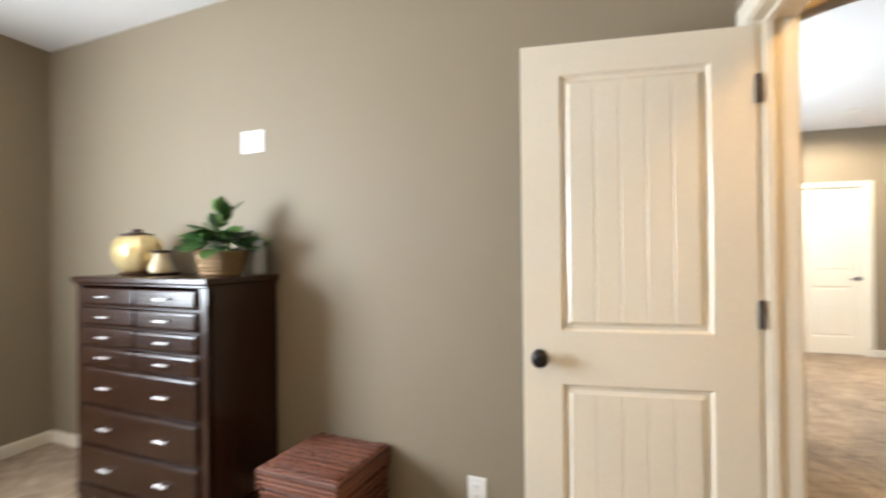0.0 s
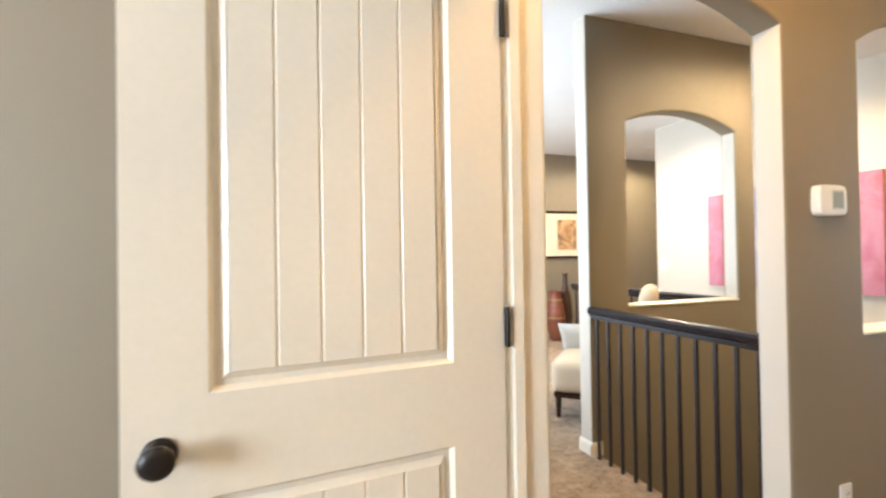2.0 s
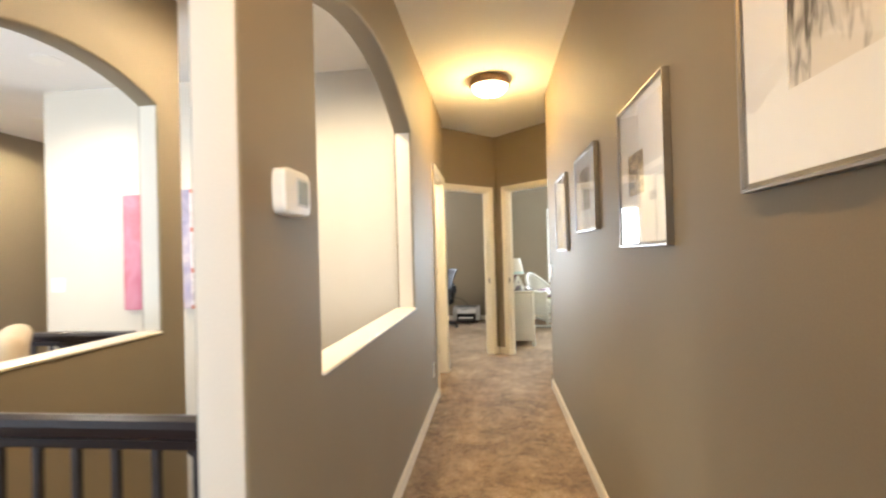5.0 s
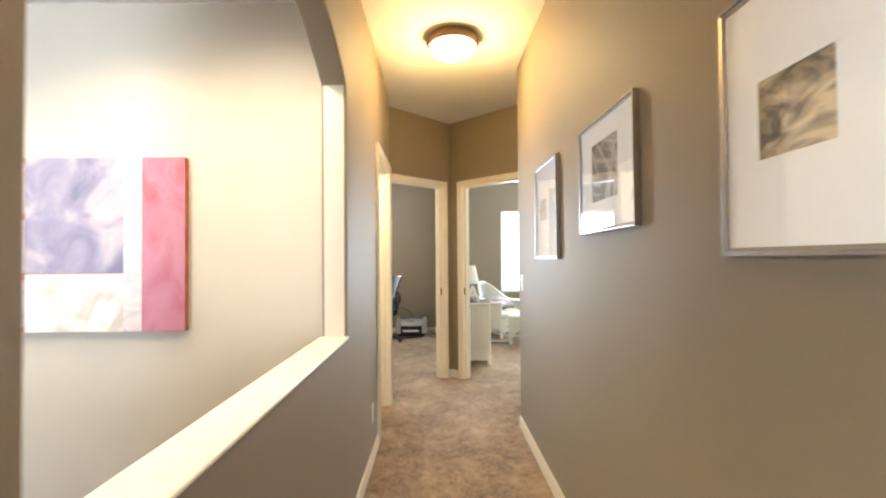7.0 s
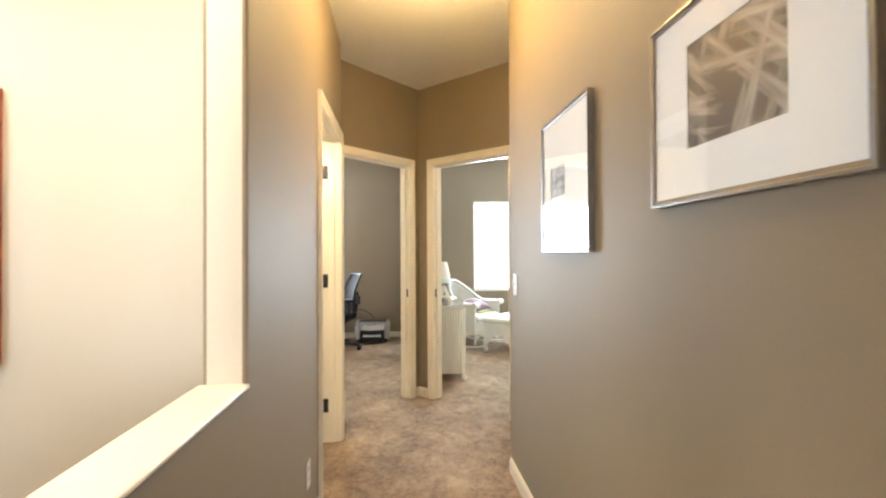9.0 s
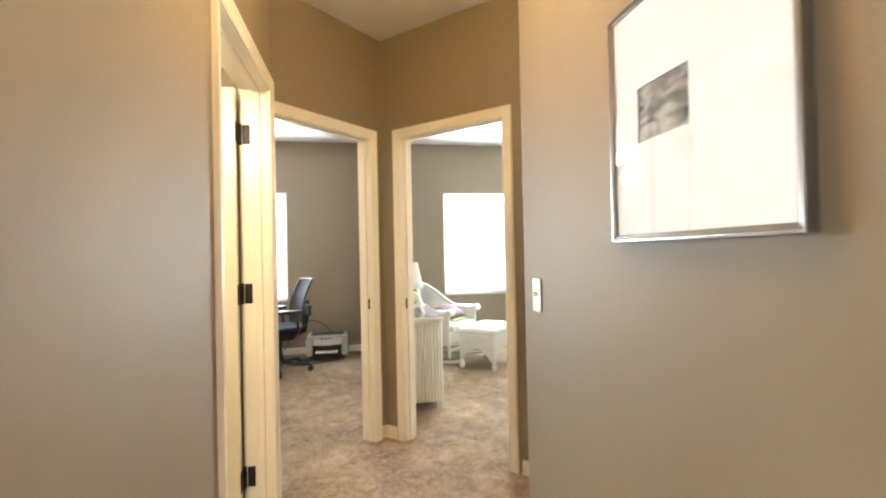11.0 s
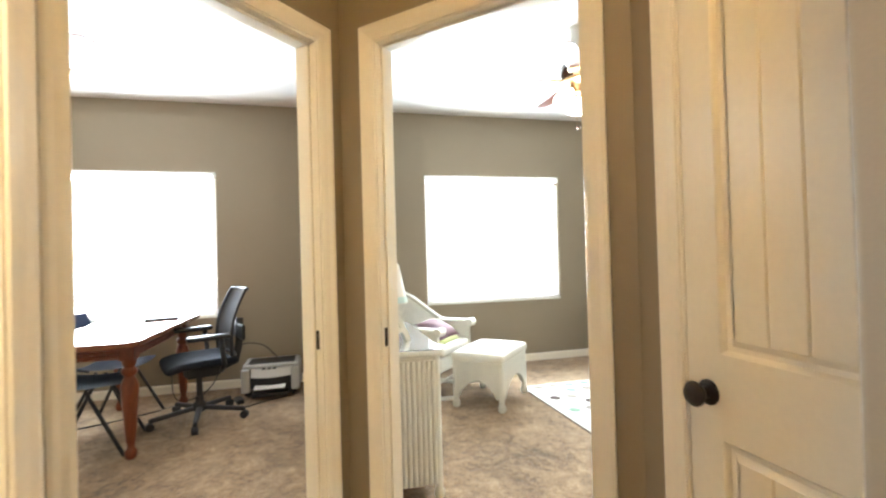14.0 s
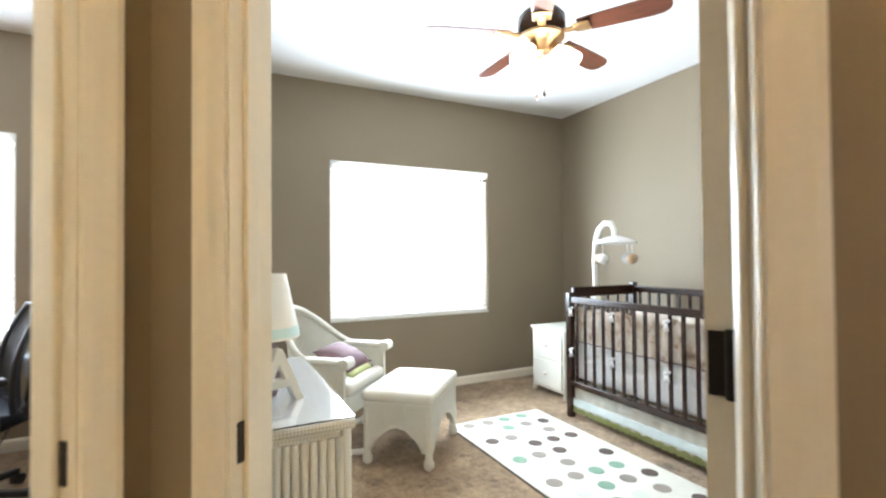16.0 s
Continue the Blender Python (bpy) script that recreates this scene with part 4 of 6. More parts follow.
tall_vase(place(5.66, 8.03) @ Matrix.Diagonal((0.80, 0.80, 1.0, 1.0)))
ob = thing("bottle_vase", place(5.86, 8.08), "slim dark bottle vase on the floor", "vase")
part("body", lathe([(0.07, 0), (0.09, 0.03), (0.10, 0.35), (0.075, 0.62), (0.035, 0.78), (0.030, 0.92), (0.042, 0.96), (0.03, 0.96), (0.002, 0.93)], 28), BROWNGLAZE, ob, smooth="all")
picture(place(6.055, 8.309, 1.535), 0.88, 0.715, 0.34, 0.46, painted("ochre_emblem_paint", [(0.10, 0.045, 0.02), (0.34, 0.18, 0.075), (0.50, 0.33, 0.16)], (2, 1, 2), 4.0), "dark-framed ochre artwork with a cream mat on the loft wall", 0.0, 0.0, ESPRESSO, material("parchment_mat", (0.66, 0.57, 0.42), 0.8, vary=0.04, bump=0.05), 0.035)


def downlight(m):
    ob = thing("recessed_downlight", m, "round white recessed ceiling downlight, lit", "downlight", "recessed downlights")
    part("trim_ring", lathe([(0.070, -0.001), (0.098, -0.001), (0.100, -0.006), (0.094, -0.009), (0.072, -0.006)], 32), PLASTIC, ob, smooth=40)
    part("lamp_face", lathe([(0.002, -0.004), (0.071, -0.004), (0.071, -0.0025), (0.002, -0.0025)], 32), DOWNLIGHT, ob, "glowing lamp face")
    return ob


lamp1 = downlight(place(4.60, 7.47, H))
# The last three, over the stairs, are unseen fixtures added with the fill beams.
for lx, ly in ((6.95, 7.49), (5.02, 3.88), (5.72, 4.75), (5.72, 6.10)):
    copy_thing(lamp1, place(lx, ly, H))

# ---- bedroom ----
BED = Matrix(((-0.9946, -0.1035, 0, 2.40), (0.1035, -0.9946, 0, 3.43), (0, 0, 1, 0), (0, 0, 0, 1)))  # x along the wall to the west, y into the room


def tall_dresser(m, w=0.95, d=0.43, h=1.202):
    """A chest of drawers: origin at its back corner, x along the wall, front at y = d."""
    ob = thing("tall_dresser", m, "tall dark espresso wooden dresser with nickel pulls", "dresser")
    for x in (0.0, w - 0.022):
        part("side_panel", box((x, 0.0, 0.06), (x + 0.022, d - 0.005, h - 0.03), 0.002), ESPRESSO, ob)
    part("back_panel", box((0.022, 0.002, 0.08), (w - 0.022, 0.010, h - 0.03)), ESPRESSO, ob)
    part("top", box((-0.018, -0.002, h - 0.03), (w + 0.018, d + 0.022, h), 0.006), ESPRESSO, ob)
    part("top_moulding", box((-0.008, 0, h - 0.045), (w + 0.008, d + 0.010, h - 0.030), 0.004), ESPRESSO, ob)
    part("base", box((-0.008, 0.02, 0.06), (w + 0.008, d + 0.006, 0.125), 0.006), ESPRESSO, ob)
    for x in (0.0, w - 0.05):
        part("front_post", box((x, d - 0.03, 0.0), (x + 0.05, d, h - 0.045), 0.003), ESPRESSO, ob)
    for x, y in ((0.0, 0.0), (w - 0.05, 0.0)):
        part("foot", box((x, y, 0), (x + 0.05, y + 0.05, 0.06), 0.003), ESPRESSO, ob)
    rows = [(1.058, 0.090, 2), (0.957, 0.089, 2), (0.856, 0.089, 2), (0.755, 0.089, 2), (0.553, 0.188, 1), (0.350, 0.188, 1), (0.145, 0.190, 1)]
    for z, hh, n in rows:
        part("rail", box((0.05, d - 0.03, z - 0.013), (w - 0.05, d - 0.004, z - 0.001), 0.001), ESPRESSO, ob)
        dw = (w - 0.1) / n
        for k in range(n):
            x0 = 0.05 + k * dw
            dr = part("drawer", box((x0 + 0.003, d - 0.028, z), (x0 + dw - 0.003, d + 0.018, z + hh), 0.015, 3), ESPRESSO, ob)
            for px in ([x0 + dw / 2] if n == 2 else [x0 + dw * 0.26, x0 + dw * 0.74]):
                bm = rod((px - 0.040, d + 0.036, z + hh / 2), (px + 0.040, d + 0.036, z + hh / 2), 0.0048, seg=10)
                for sx in (-0.024, 0.024):
                    bm = rod((px + sx, d + 0.016, z + hh / 2), (px + sx, d + 0.034, z + hh / 2), 0.004, seg=8, bm=bm)
                part("drawer_pull", bm, NICKEL, dr, "brushed nickel bar pull")
    return ob


tall_dresser(BED @ Matrix.Translation((2.11, 0.017, 0)))


def pumpkin_jar(m):
    ob = thing("gold_jar", m, "squat gold-glazed lidded jar on a dark foot", "jar")
    prof = [(0.07, 0.0), (0.09, 0.012), (0.10, 0.02)]
    part("foot", lathe([(0.085, 0), (0.09, 0.008), (0.07, 0.018), (0.002, 0.018)], 28), BROWNGLAZE, ob, smooth=40)
    own = lathe([(0.07, 0.016), (0.12, 0.045), (0.150, 0.10), (0.155, 0.135), (0.140, 0.185), (0.10, 0.215), (0.05, 0.224), (0.002, 0.225)], 40)
    for v in own.verts:
        a = math.atan2(v.co.y, v.co.x)
        k = 1 + 0.018 * math.cos(10 * a)
        v.co.x, v.co.y = v.co.x * k, v.co.y * k * 0.72
    part("body", own, GOLD, ob, smooth="all")
    part("lid", lathe([(0.085, 0.214), (0.08, 0.226), (0.03, 0.236), (0.022, 0.240), (0.03, 0.250), (0.002, 0.256)], 28), BROWNGLAZE, ob, "dark brown lid", smooth="all")
    return ob


pumpkin_jar(BED @ Matrix.Translation((2.92, 0.22, 1.202)))
ob = thing("small_vase", BED @ Matrix.Translation((2.70, 0.24, 1.212)), "small cream vase with a dark flared rim on a tray", "vase")
part("body", lathe([(0.048, 0), (0.056, 0.012), (0.053, 0.035), (0.040, 0.065), (0.032, 0.095), (0.034, 0.112), (0.026, 0.112), (0.002, 0.105)], 24), CREAMGLAZE, ob, smooth="all")
part("rim", lathe([(0.032, 0.106), (0.052, 0.114), (0.054, 0.120), (0.040, 0.124), (0.002, 0.124)], 24), BROWNGLAZE, ob, smooth="all")
ob = thing("dark_tray", BED @ Matrix.Translation((2.76, 0.24, 1.202)), "small dark round tray on the dresser", "tray")
part("dish", lathe([(0.10, 0), (0.13, 0.004), (0.135, 0.012), (0.128, 0.012), (0.12, 0.008), (0.002, 0.008)], 32), BROWNGLAZE, ob, smooth=40)


def leaf_mesh(length, width, droop):
    bm = bmesh.new()
    k = 6
    rows = []
    for i in range(k + 1):
        u = i / k
        w = width * math.sin(math.pi * min(1, u * 0.92 + 0.08)) ** 0.8 * (1 - u * 0.35)
        z = droop * u * u - 0.02 * math.sin(u * 3)
        rows.append([bm.verts.new((u * length, -w / 2, z + w * 0.12)), bm.verts.new((u * length, 0, z)), bm.verts.new((u * length, w / 2, z + w * 0.12))])
    for a, b in zip(rows, rows[1:]):
        for j in range(2):
            bm.faces.new((a[j], a[j + 1], b[j + 1], b[j]))
    return bm


def potted_plant(m):
    ob = thing("potted_plant", m, "leafy green plant in a woven straw basket", "plant")
    pot = part("basket", lathe([(0.115, 0), (0.125, 0.01), (0.145, 0.09), (0.155, 0.155), (0.150, 0.165), (0.138, 0.155), (0.12, 0.13), (0.002, 0.13)], 40), BASKET, ob, smooth=50)
    part("basket_rim", sweep([(0.153 * math.cos(a * math.pi / 12), 0.153 * math.sin(a * math.pi / 12), 0.16) for a in range(25)], 0.010, 8), BASKET, pot, smooth="all")
    for k in range(6):
        z = 0.018 + 0.024 * k
        rr = 0.1265 + 0.19 * z
        part("basket_coil", sweep([(rr * math.cos(a * math.pi / 12), rr * math.sin(a * math.pi / 12), z) for a in range(25)], 0.0075, 6), BASKET, pot, smooth="all")
    part("soil", lathe([(0.134, 0.128), (0.134, 0.138), (0.06, 0.146), (0.002, 0.148)], 24), SOIL, ob)
    rnd = random.Random(5)
    kinds = []
    for k, (ln, wd, dr) in enumerate(((0.13, 0.105, -0.05), (0.11, 0.095, -0.03), (0.14, 0.11, -0.07), (0.10, 0.085, -0.01))):
        kinds.append((ln, wd, dr))
    made = {}
    for k in range(120):
        ring = k / 120
        a = k * 2.399 + rnd.uniform(-0.3, 0.3)
        up = 0.175 + 0.11 * (1 - ring) + rnd.uniform(-0.02, 0.03)
        rad = 0.03 + 0.17 * ring ** 0.7
        if k % 10 == 0:
            up = 0.30 + 0.025 * (k % 50) / 10 + rnd.uniform(0, 0.03)
            rad *= 0.2
        kind = rnd.randrange(4)
        mt = rnd.choice((LEAF, LEAF2, LEAF2))
        key = (kind, mt.name)
        mm = Matrix.Translation((rad * math.cos(a), rad * math.sin(a), up)) @ Matrix.Rotation(a, 4, "Z") @ Matrix.Rotation(radians(-78 + rnd.uniform(-8, 14) if k % 10 == 0 else rnd.uniform(-42, 14) - 15 * (1 - ring)), 4, "Y") @ Matrix.Rotation(radians(rnd.uniform(-30, 30)), 4, "X")
        if key not in made:
            o = part("leaf", leaf_mesh(*kinds[kind]), mt, ob, smooth="all")
            made[key] = o.data
        else:
            o = new("leaf", made[key])
            o.parent = ob
        o.matrix_local = mm
    for k in range(9):
        a = k * 0.7
        part("stem", rod((0.03 * math.cos(a), 0.03 * math.sin(a), 0.13), (0.09 * math.cos(a), 0.09 * math.sin(a), 0.30), 0.004, 0.002, 6), LEAF2, ob)
    return ob


potted_plant(BED @ Matrix.Translation((2.275, 0.22, 1.202)) @ Matrix.Scale(0.76, 4))
ob = thing("metal_pitcher", BED @ Matrix.Translation((2.16, 0.11, 1.202)), "small grey galvanised pitcher behind the plant", "pitcher")
part("body", lathe([(0.05, 0), (0.055, 0.01), (0.048, 0.10), (0.038, 0.15), (0.046, 0.18), (0.04, 0.178), (0.034, 0.15), (0.002, 0.14)], 24), material("galvanised_steel", (0.42, 0.44, 0.46), 0.45, 0.8, vary=0.12, scale=30, bump=0.03), ob, smooth="all")
part("handle", sweep([(0.046 + 0.0, 0, 0.165), (0.085, 0, 0.15), (0.09, 0, 0.10), (0.052, 0, 0.05)], 0.006, 8), NICKEL, ob, smooth="all")


def wicker_chest(m, w=0.43, d=0.40, h=0.425):
    ob = thing("wicker_chest", m, "red-brown woven wicker chest with a closed lid", "chest")
    part("body", box((0, 0, 0), (w, d, h - 0.075), 0.012, 2), REDWICKER, ob)
    lid = part("lid", box((-0.014, -0.012, h - 0.085), (w + 0.014, d + 0.012, h), 0.018, 3), REDWICKER, ob)
    for x in (-0.010, w + 0.010):
        for y in (-0.008, d + 0.008):
            part("braided_edge", sweep([(x, y, h - 0.088), (x, y, h - 0.002)], 0.010, 8), REDWICKER, lid)
    for x0, y0, x1, y1 in ((-0.01, -0.008, w + 0.01, -0.008), (-0.01, d + 0.008, w + 0.01, d + 0.008), (-0.01, -0.008, -0.01, d + 0.008), (w + 0.01, -0.008, w + 0.01, d + 0.008)):
        part("braided_edge", sweep([(x0, y0, h - 0.008), (x1, y1, h - 0.008)], 0.011, 8), REDWICKER, lid)
    rnd = random.Random(8)
    for k in range(11):
        y = 0.012 + (d - 0.024) * k / 10
        pts = [(-0.004 + (w + 0.008) * i / 12, y + rnd.uniform(-0.006, 0.006), h - 0.001 + rnd.uniform(-0.003, 0.003) + 0.004 * (1 if (i + k) % 2 else -1)) for i in range(13)]
        part("woven_strand", sweep(pts, 0.0125, 6), REDWICKER, lid, smooth="all")
    for z0, z1, rows in ((0.02, h - 0.10, 11),):
        for k in range(rows):
            z = z0 + (z1 - z0) * k / (rows - 1)
            for x0, y0, x1, y1 in ((0, d, w, d), (0, 0, 0, d)):
                pts = [(x0 + (x1 - x0) * i / 12 + (0.004 * (1 if (i + k) % 2 else -1) if x0 == x1 else 0), y0 + (y1 - y0) * i / 12 + (0.004 * (1 if (i + k) % 2 else -1) if y0 == y1 else 0), z + rnd.uniform(-0.002, 0.002)) for i in range(13)]
                part("woven_strand", sweep(pts, 0.0125, 6), REDWICKER, ob, smooth="all")
    part("ring_handle", sweep([(w / 2 - 0.05, d + 0.004, h - 0.16), (w / 2 - 0.04, d + 0.025, h - 0.20), (w / 2 + 0.04, d + 0.025, h - 0.20), (w / 2 + 0.05, d + 0.004, h - 0.16)], 0.008, 8), REDWICKER, ob)
    return ob


wicker_chest(BED @ Matrix.Translation((1.445, 0.03, 0)), 0.385, 0.39, 0.395)
for bx in (2.243, 2.325):
    wall_plate("blank_plate", BED @ Matrix.Translation((bx, 0.001, 1.928)) @ Matrix.Rotation(radians(180), 4, "Z"), "white blank cover plate high on the bedroom wall", "blank", 0.080, 0.122)
wall_plate("outlet", BED @ Matrix.Translation((1.0, 0.001, 0.255)) @ Matrix.Rotation(radians(180), 4, "Z"), "white duplex outlet low on the bedroom wall", "outlet", 0.085, 0.125)


# ---- windows ----
def window(name, y0, y1, label, x=11.66, z0=0.70, z1=2.09):
    """A window in the east wall with a glazed frame, sill and a lowered slatted blind."""
    ob = thing(name, place(x, y0, z0), label, "window", kind="structure")
    w, h = y1 - y0, z1 - z0
    for lo, hi in (((0.09, 0, 0), (0.14, w, 0.045)), ((0.09, 0, h - 0.045), (0.14, w, h)), ((0.09, 0, 0.045), (0.14, 0.045, h - 0.045)), ((0.09, w - 0.045, 0.045), (0.14, w, h - 0.045))):
        part("window_frame", box(lo, hi, 0.003), PLASTIC, ob)
    for a, b in ((0.045, w - 0.045),):
        p = part("pane", box((0.112, a, 0.045), (0.116, b, h - 0.045)), GLASS, ob)
        p.visible_shadow = False
    part("window_sill", box((-0.004, 0.001, -0.012), (0.09, w - 0.001, 0.004), 0.003), WHITE, ob)
    blind = part("blind_valance", box((-0.012, 0.004, h - 0.062), (0.05, w - 0.004, h - 0.002), 0.004), BLIND, ob, "white blind headrail")
    n = int((h - 0.08) / 0.043)
    first = None
    for k in range(n):
        z = 0.03 + k * 0.043
        if first is None:
            own = box((-0.024, 0.002, -0.0012), (0.024, w - 0.002, 0.0012))
            first = part("slat", own, BLIND, ob)
            o = first
        else:
            o = new("slat", first.data)
            o.parent = ob
        o.matrix_local = Matrix.Translation((0.030, 0, z)) @ Matrix.Rotation(radians(58), 4, "Y")
    part("bottom_rail", box((0.008, 0.006, 0.004), (0.052, w - 0.006, 0.018), 0.003), BLIND, ob)
    for y in (0.16, w / 2, w - 0.16):
        part("ladder_cord", rod((0.004, y, 0.01), (0.004, y, h - 0.05), 0.0012, seg=5), BLIND, ob)
    return ob


window("window_1", 0.35, 1.935, "nursery window with white lowered blind, blown bright")
window("window_2", 3.998, 5.576, "office window with white lowered blind, blown bright")
ob = part("backdrop", box((13.2, -3, -1), (13.25, 9, 5)), OUTSIDE)
tagged(ob, "bright overcast daylight outside the windows", "backdrop", kind="structure")


# ---- ceiling fans ----
def ceiling_fan(m, label, phase):
    """A five-bladed fan with three frosted lights; the origin is on the ceiling."""
    ob = thing("ceiling_fan", m, label, "ceiling fan", "ceiling fans")
    part("canopy", lathe([(0.07, 0), (0.072, -0.03), (0.05, -0.06), (0.016, -0.07)], 28), WHITE, ob, smooth=50)
    part("downrod", rod((0, 0, -0.06), (0, 0, -0.275), 0.05, seg=20), WHITE, ob, smooth=40)
    part("motor_housing", lathe([(0.03, -0.265), (0.10, -0.275), (0.125, -0.305), (0.125, -0.365), (0.10, -0.395), (0.03, -0.40)], 36), BROWNGLAZE, ob, "dark motor housing", smooth=40)
    part("brass_collar", lathe([(0.02, -0.395), (0.115, -0.397), (0.12, -0.415), (0.085, -0.432), (0.05, -0.465), (0.045, -0.485), (0.002, -0.495)], 36), BRASS, ob, "antique brass collar", smooth=40)
    for k in range(5):
        rz = Matrix.Rotation(radians(phase + 72 * k), 4, "Z")
        br = bmesh.new()
        br = box((0.09, -0.020, -0.405), (0.20, 0.020, -0.392), 0.004, bm=None)
        br = box((0.17, -0.045, -0.403), (0.25, 0.045, -0.394), 0.004, bm=br)
        bmesh.ops.transform(br, matrix=rz, verts=br.verts)
        arm = part("blade_bracket", br, BRASS, ob, smooth=40)
        own = bmesh.new()
        outline = [(0.19, -0.048), (0.30, -0.056), (0.53, -0.064), (0.575, -0.060), (0.605, -0.046), (0.62, -0.020), (0.62, 0.020), (0.605, 0.046), (0.575, 0.060), (0.53, 0.064), (0.30, 0.056), (0.19, 0.048)]
        f = own.faces.new([own.verts.new((x, y, 0)) for x, y in outline])
        r = bmesh.ops.extrude_face_region(own, geom=[f])
        bmesh.ops.translate(own, vec=(0, 0, 0.006), verts=[v for v in r["geom"] if isinstance(v, bmesh.types.BMVert)])
        bl = part("blade", own, FANWOOD, ob, "walnut blade")
        bl.matrix_local = rz @ Matrix.Translation((0, 0, -0.392)) @ Matrix.Rotation(radians(-12), 4, "X")
    for k in range(3):
        a = radians(phase + 30 + 120 * k)
        mm = Matrix.Translation((0.075 * math.cos(a), 0.075 * math.sin(a), -0.475)) @ Matrix.Rotation(a, 4, "Z") @ Matrix.Rotation(radians(-38), 4, "Y")
        sh = part("light_shade", lathe([(0.022, 0.0), (0.032, -0.02), (0.05, -0.06), (0.062, -0.105), (0.066, -0.125), (0.058, -0.12), (0.002, -0.05)], 24, mm), FANGLASS, ob, "lit frosted glass shade", smooth="all")
        sh.visible_shadow = False
        part("shade_holder", lathe([(0.012, 0.03), (0.026, 0.008), (0.026, -0.012), (0.002, -0.012)], 18, mm), BRASS, ob, smooth=40)
    for k, dx in enumerate((-0.03, 0.03)):
        part("pull_chain", rod((dx, 0.01, -0.48), (dx, 0.01, -0.70), 0.0018, seg=5), BRASS, ob)
        part("chain_fob", lathe([(0.002, 0.03), (0.007, 0.02), (0.008, 0.006), (0.003, 0)], 12, Matrix.Translation((dx, 0.01, -0.73))), BROWNGLAZE, ob)
    return ob


ceiling_fan(place(9.62, 1.27, H + 0.04), "walnut-bladed ceiling fan with lit glass shades", 70)
ceiling_fan(place(9.84, 4.62, H), "walnut-bladed ceiling fan with lit glass shades", 20)


# ---- nursery ----
SMOOTHTOP = material("pale_painted_board", (0.70, 0.72, 0.70), 0.25, vary=0.03, scale=5, bump=0.02)


def wicker_dresser(m, w=0.95, d=0.43, h=0.76):
    """Origin at the floor corner nearest the door; x along its length, y towards the wall; drawers on the y = 0 face."""
    ob = thing("wicker_dresser", m, "white wicker dresser with reeded end and glass top", "dresser")
    part("body", box((0.012, 0.012, 0.07), (w - 0.012, d, h - 0.035), 0.004), WICKER, ob)
    n = 15
    first = None
    for k in range(n):
        y = 0.035 + (d - 0.06) * k / (n - 1)
        if first is None:
            first = part("reed", rod((0, 0, 0.075), (0, 0, h - 0.06), 0.0125, seg=8), WHITE, ob, smooth=50)
            o = first
        else:
            o = new("reed", first.data)
            o.parent = ob
        o.location = (0.010, y, 0)
    for x in (0.016, w - 0.016):
        for y in (0.016, d - 0.016):
            leg = part("corner_post", lathe([(0.020, 0), (0.026, 0.012), (0.027, 0.035), (0.020, 0.05), (0.018, 0.07), (0.018, h - 0.04)], 14, Matrix.Translation((x, y, 0))), WHITE, ob, smooth=50)
    for row in range(3):
        z = 0.10 + row * 0.205
        dr = part("drawer", box((0.045, -0.006, z), (w - 0.045, 0.016, z + 0.190), 0.006), WICKER, ob)
        for kx in (w * 0.28, w * 0.72):
            part("knob", lathe([(0.006, 0), (0.007, 0.010), (0.015, 0.018), (0.014, 0.026), (0.004, 0.030)], 14, Matrix.Translation((kx, -0.006, z + 0.095)) @ Matrix.Rotation(radians(90), 4, "X")), WHITE, dr, smooth="all")
    part("top_rim", box((-0.012, -0.012, h - 0.038), (w + 0.012, d + 0.006, h - 0.006), 0.010, 3), WICKER, ob)
    part("top_board", box((0.004, 0.004, h - 0.010), (w - 0.004, d - 0.006, h - 0.0055), 0.001), SMOOTHTOP, ob, "smooth pale painted top")
    g = part("glass_top", box((-0.010, -0.010, h - 0.005), (w + 0.010, d + 0.004, h), 0.001), GLASS, ob, "clear glass top sheet")
    g.visible_shadow = False
    return ob


wicker_dresser(place(9.105, 2.43, 0))


def table_lamp(m):
    ob = thing("table_lamp", m, "small lamp with white shade and plum base", "lamp")
    part("base", lathe([(0.05, 0), (0.055, 0.01), (0.045, 0.025), (0.07, 0.07), (0.078, 0.11), (0.06, 0.16), (0.022, 0.19), (0.012, 0.20), (0.012, 0.25), (0.002, 0.25)], 28), PURPLE, ob, "plum round base", smooth="all")
    sh = part("shade", lathe([(0.130, 0.205), (0.084, 0.430), (0.080, 0.430), (0.126, 0.205)], 36), SHADE, ob, "white fabric shade", smooth=50)
    part("shade_band", lathe([(0.1305, 0.212), (0.1235, 0.245), (0.1225, 0.245), (0.1295, 0.212)], 36), AQUA, sh, "aqua trim band", smooth=50)
    return ob


table_lamp(place(9.46, 2.66, 0.76))


def letter(ch, m, label):
    cu = bpy.data.curves.new("letter", "FONT")
    cu.body, cu.size, cu.extrude, cu.bevel_depth, cu.resolution_u = ch, 0.255, 0.017, 0.003, 3
    tmp = bpy.data.objects.new("tmp_letter", cu)
    scene.collection.objects.link(tmp)
    me = bpy.data.meshes.new_from_object(tmp.evaluated_get(bpy.context.evaluated_depsgraph_get()))
    bpy.data.objects.remove(tmp)
    bpy.data.curves.remove(cu)
    me.materials.clear()
    me.materials.append(WHITE)
    ob = new("wooden_letter", me)
    ob.matrix_world = m @ Matrix.Rotation(radians(90), 4, "X")
    return tagged(ob, label, "letter")


letter("A", place(9.31, 2.70, 0.763, -70), "white wooden letter A standing on the dresser")


def tube_frame(points, r=0.014):
    return sweep(points, r, 8)


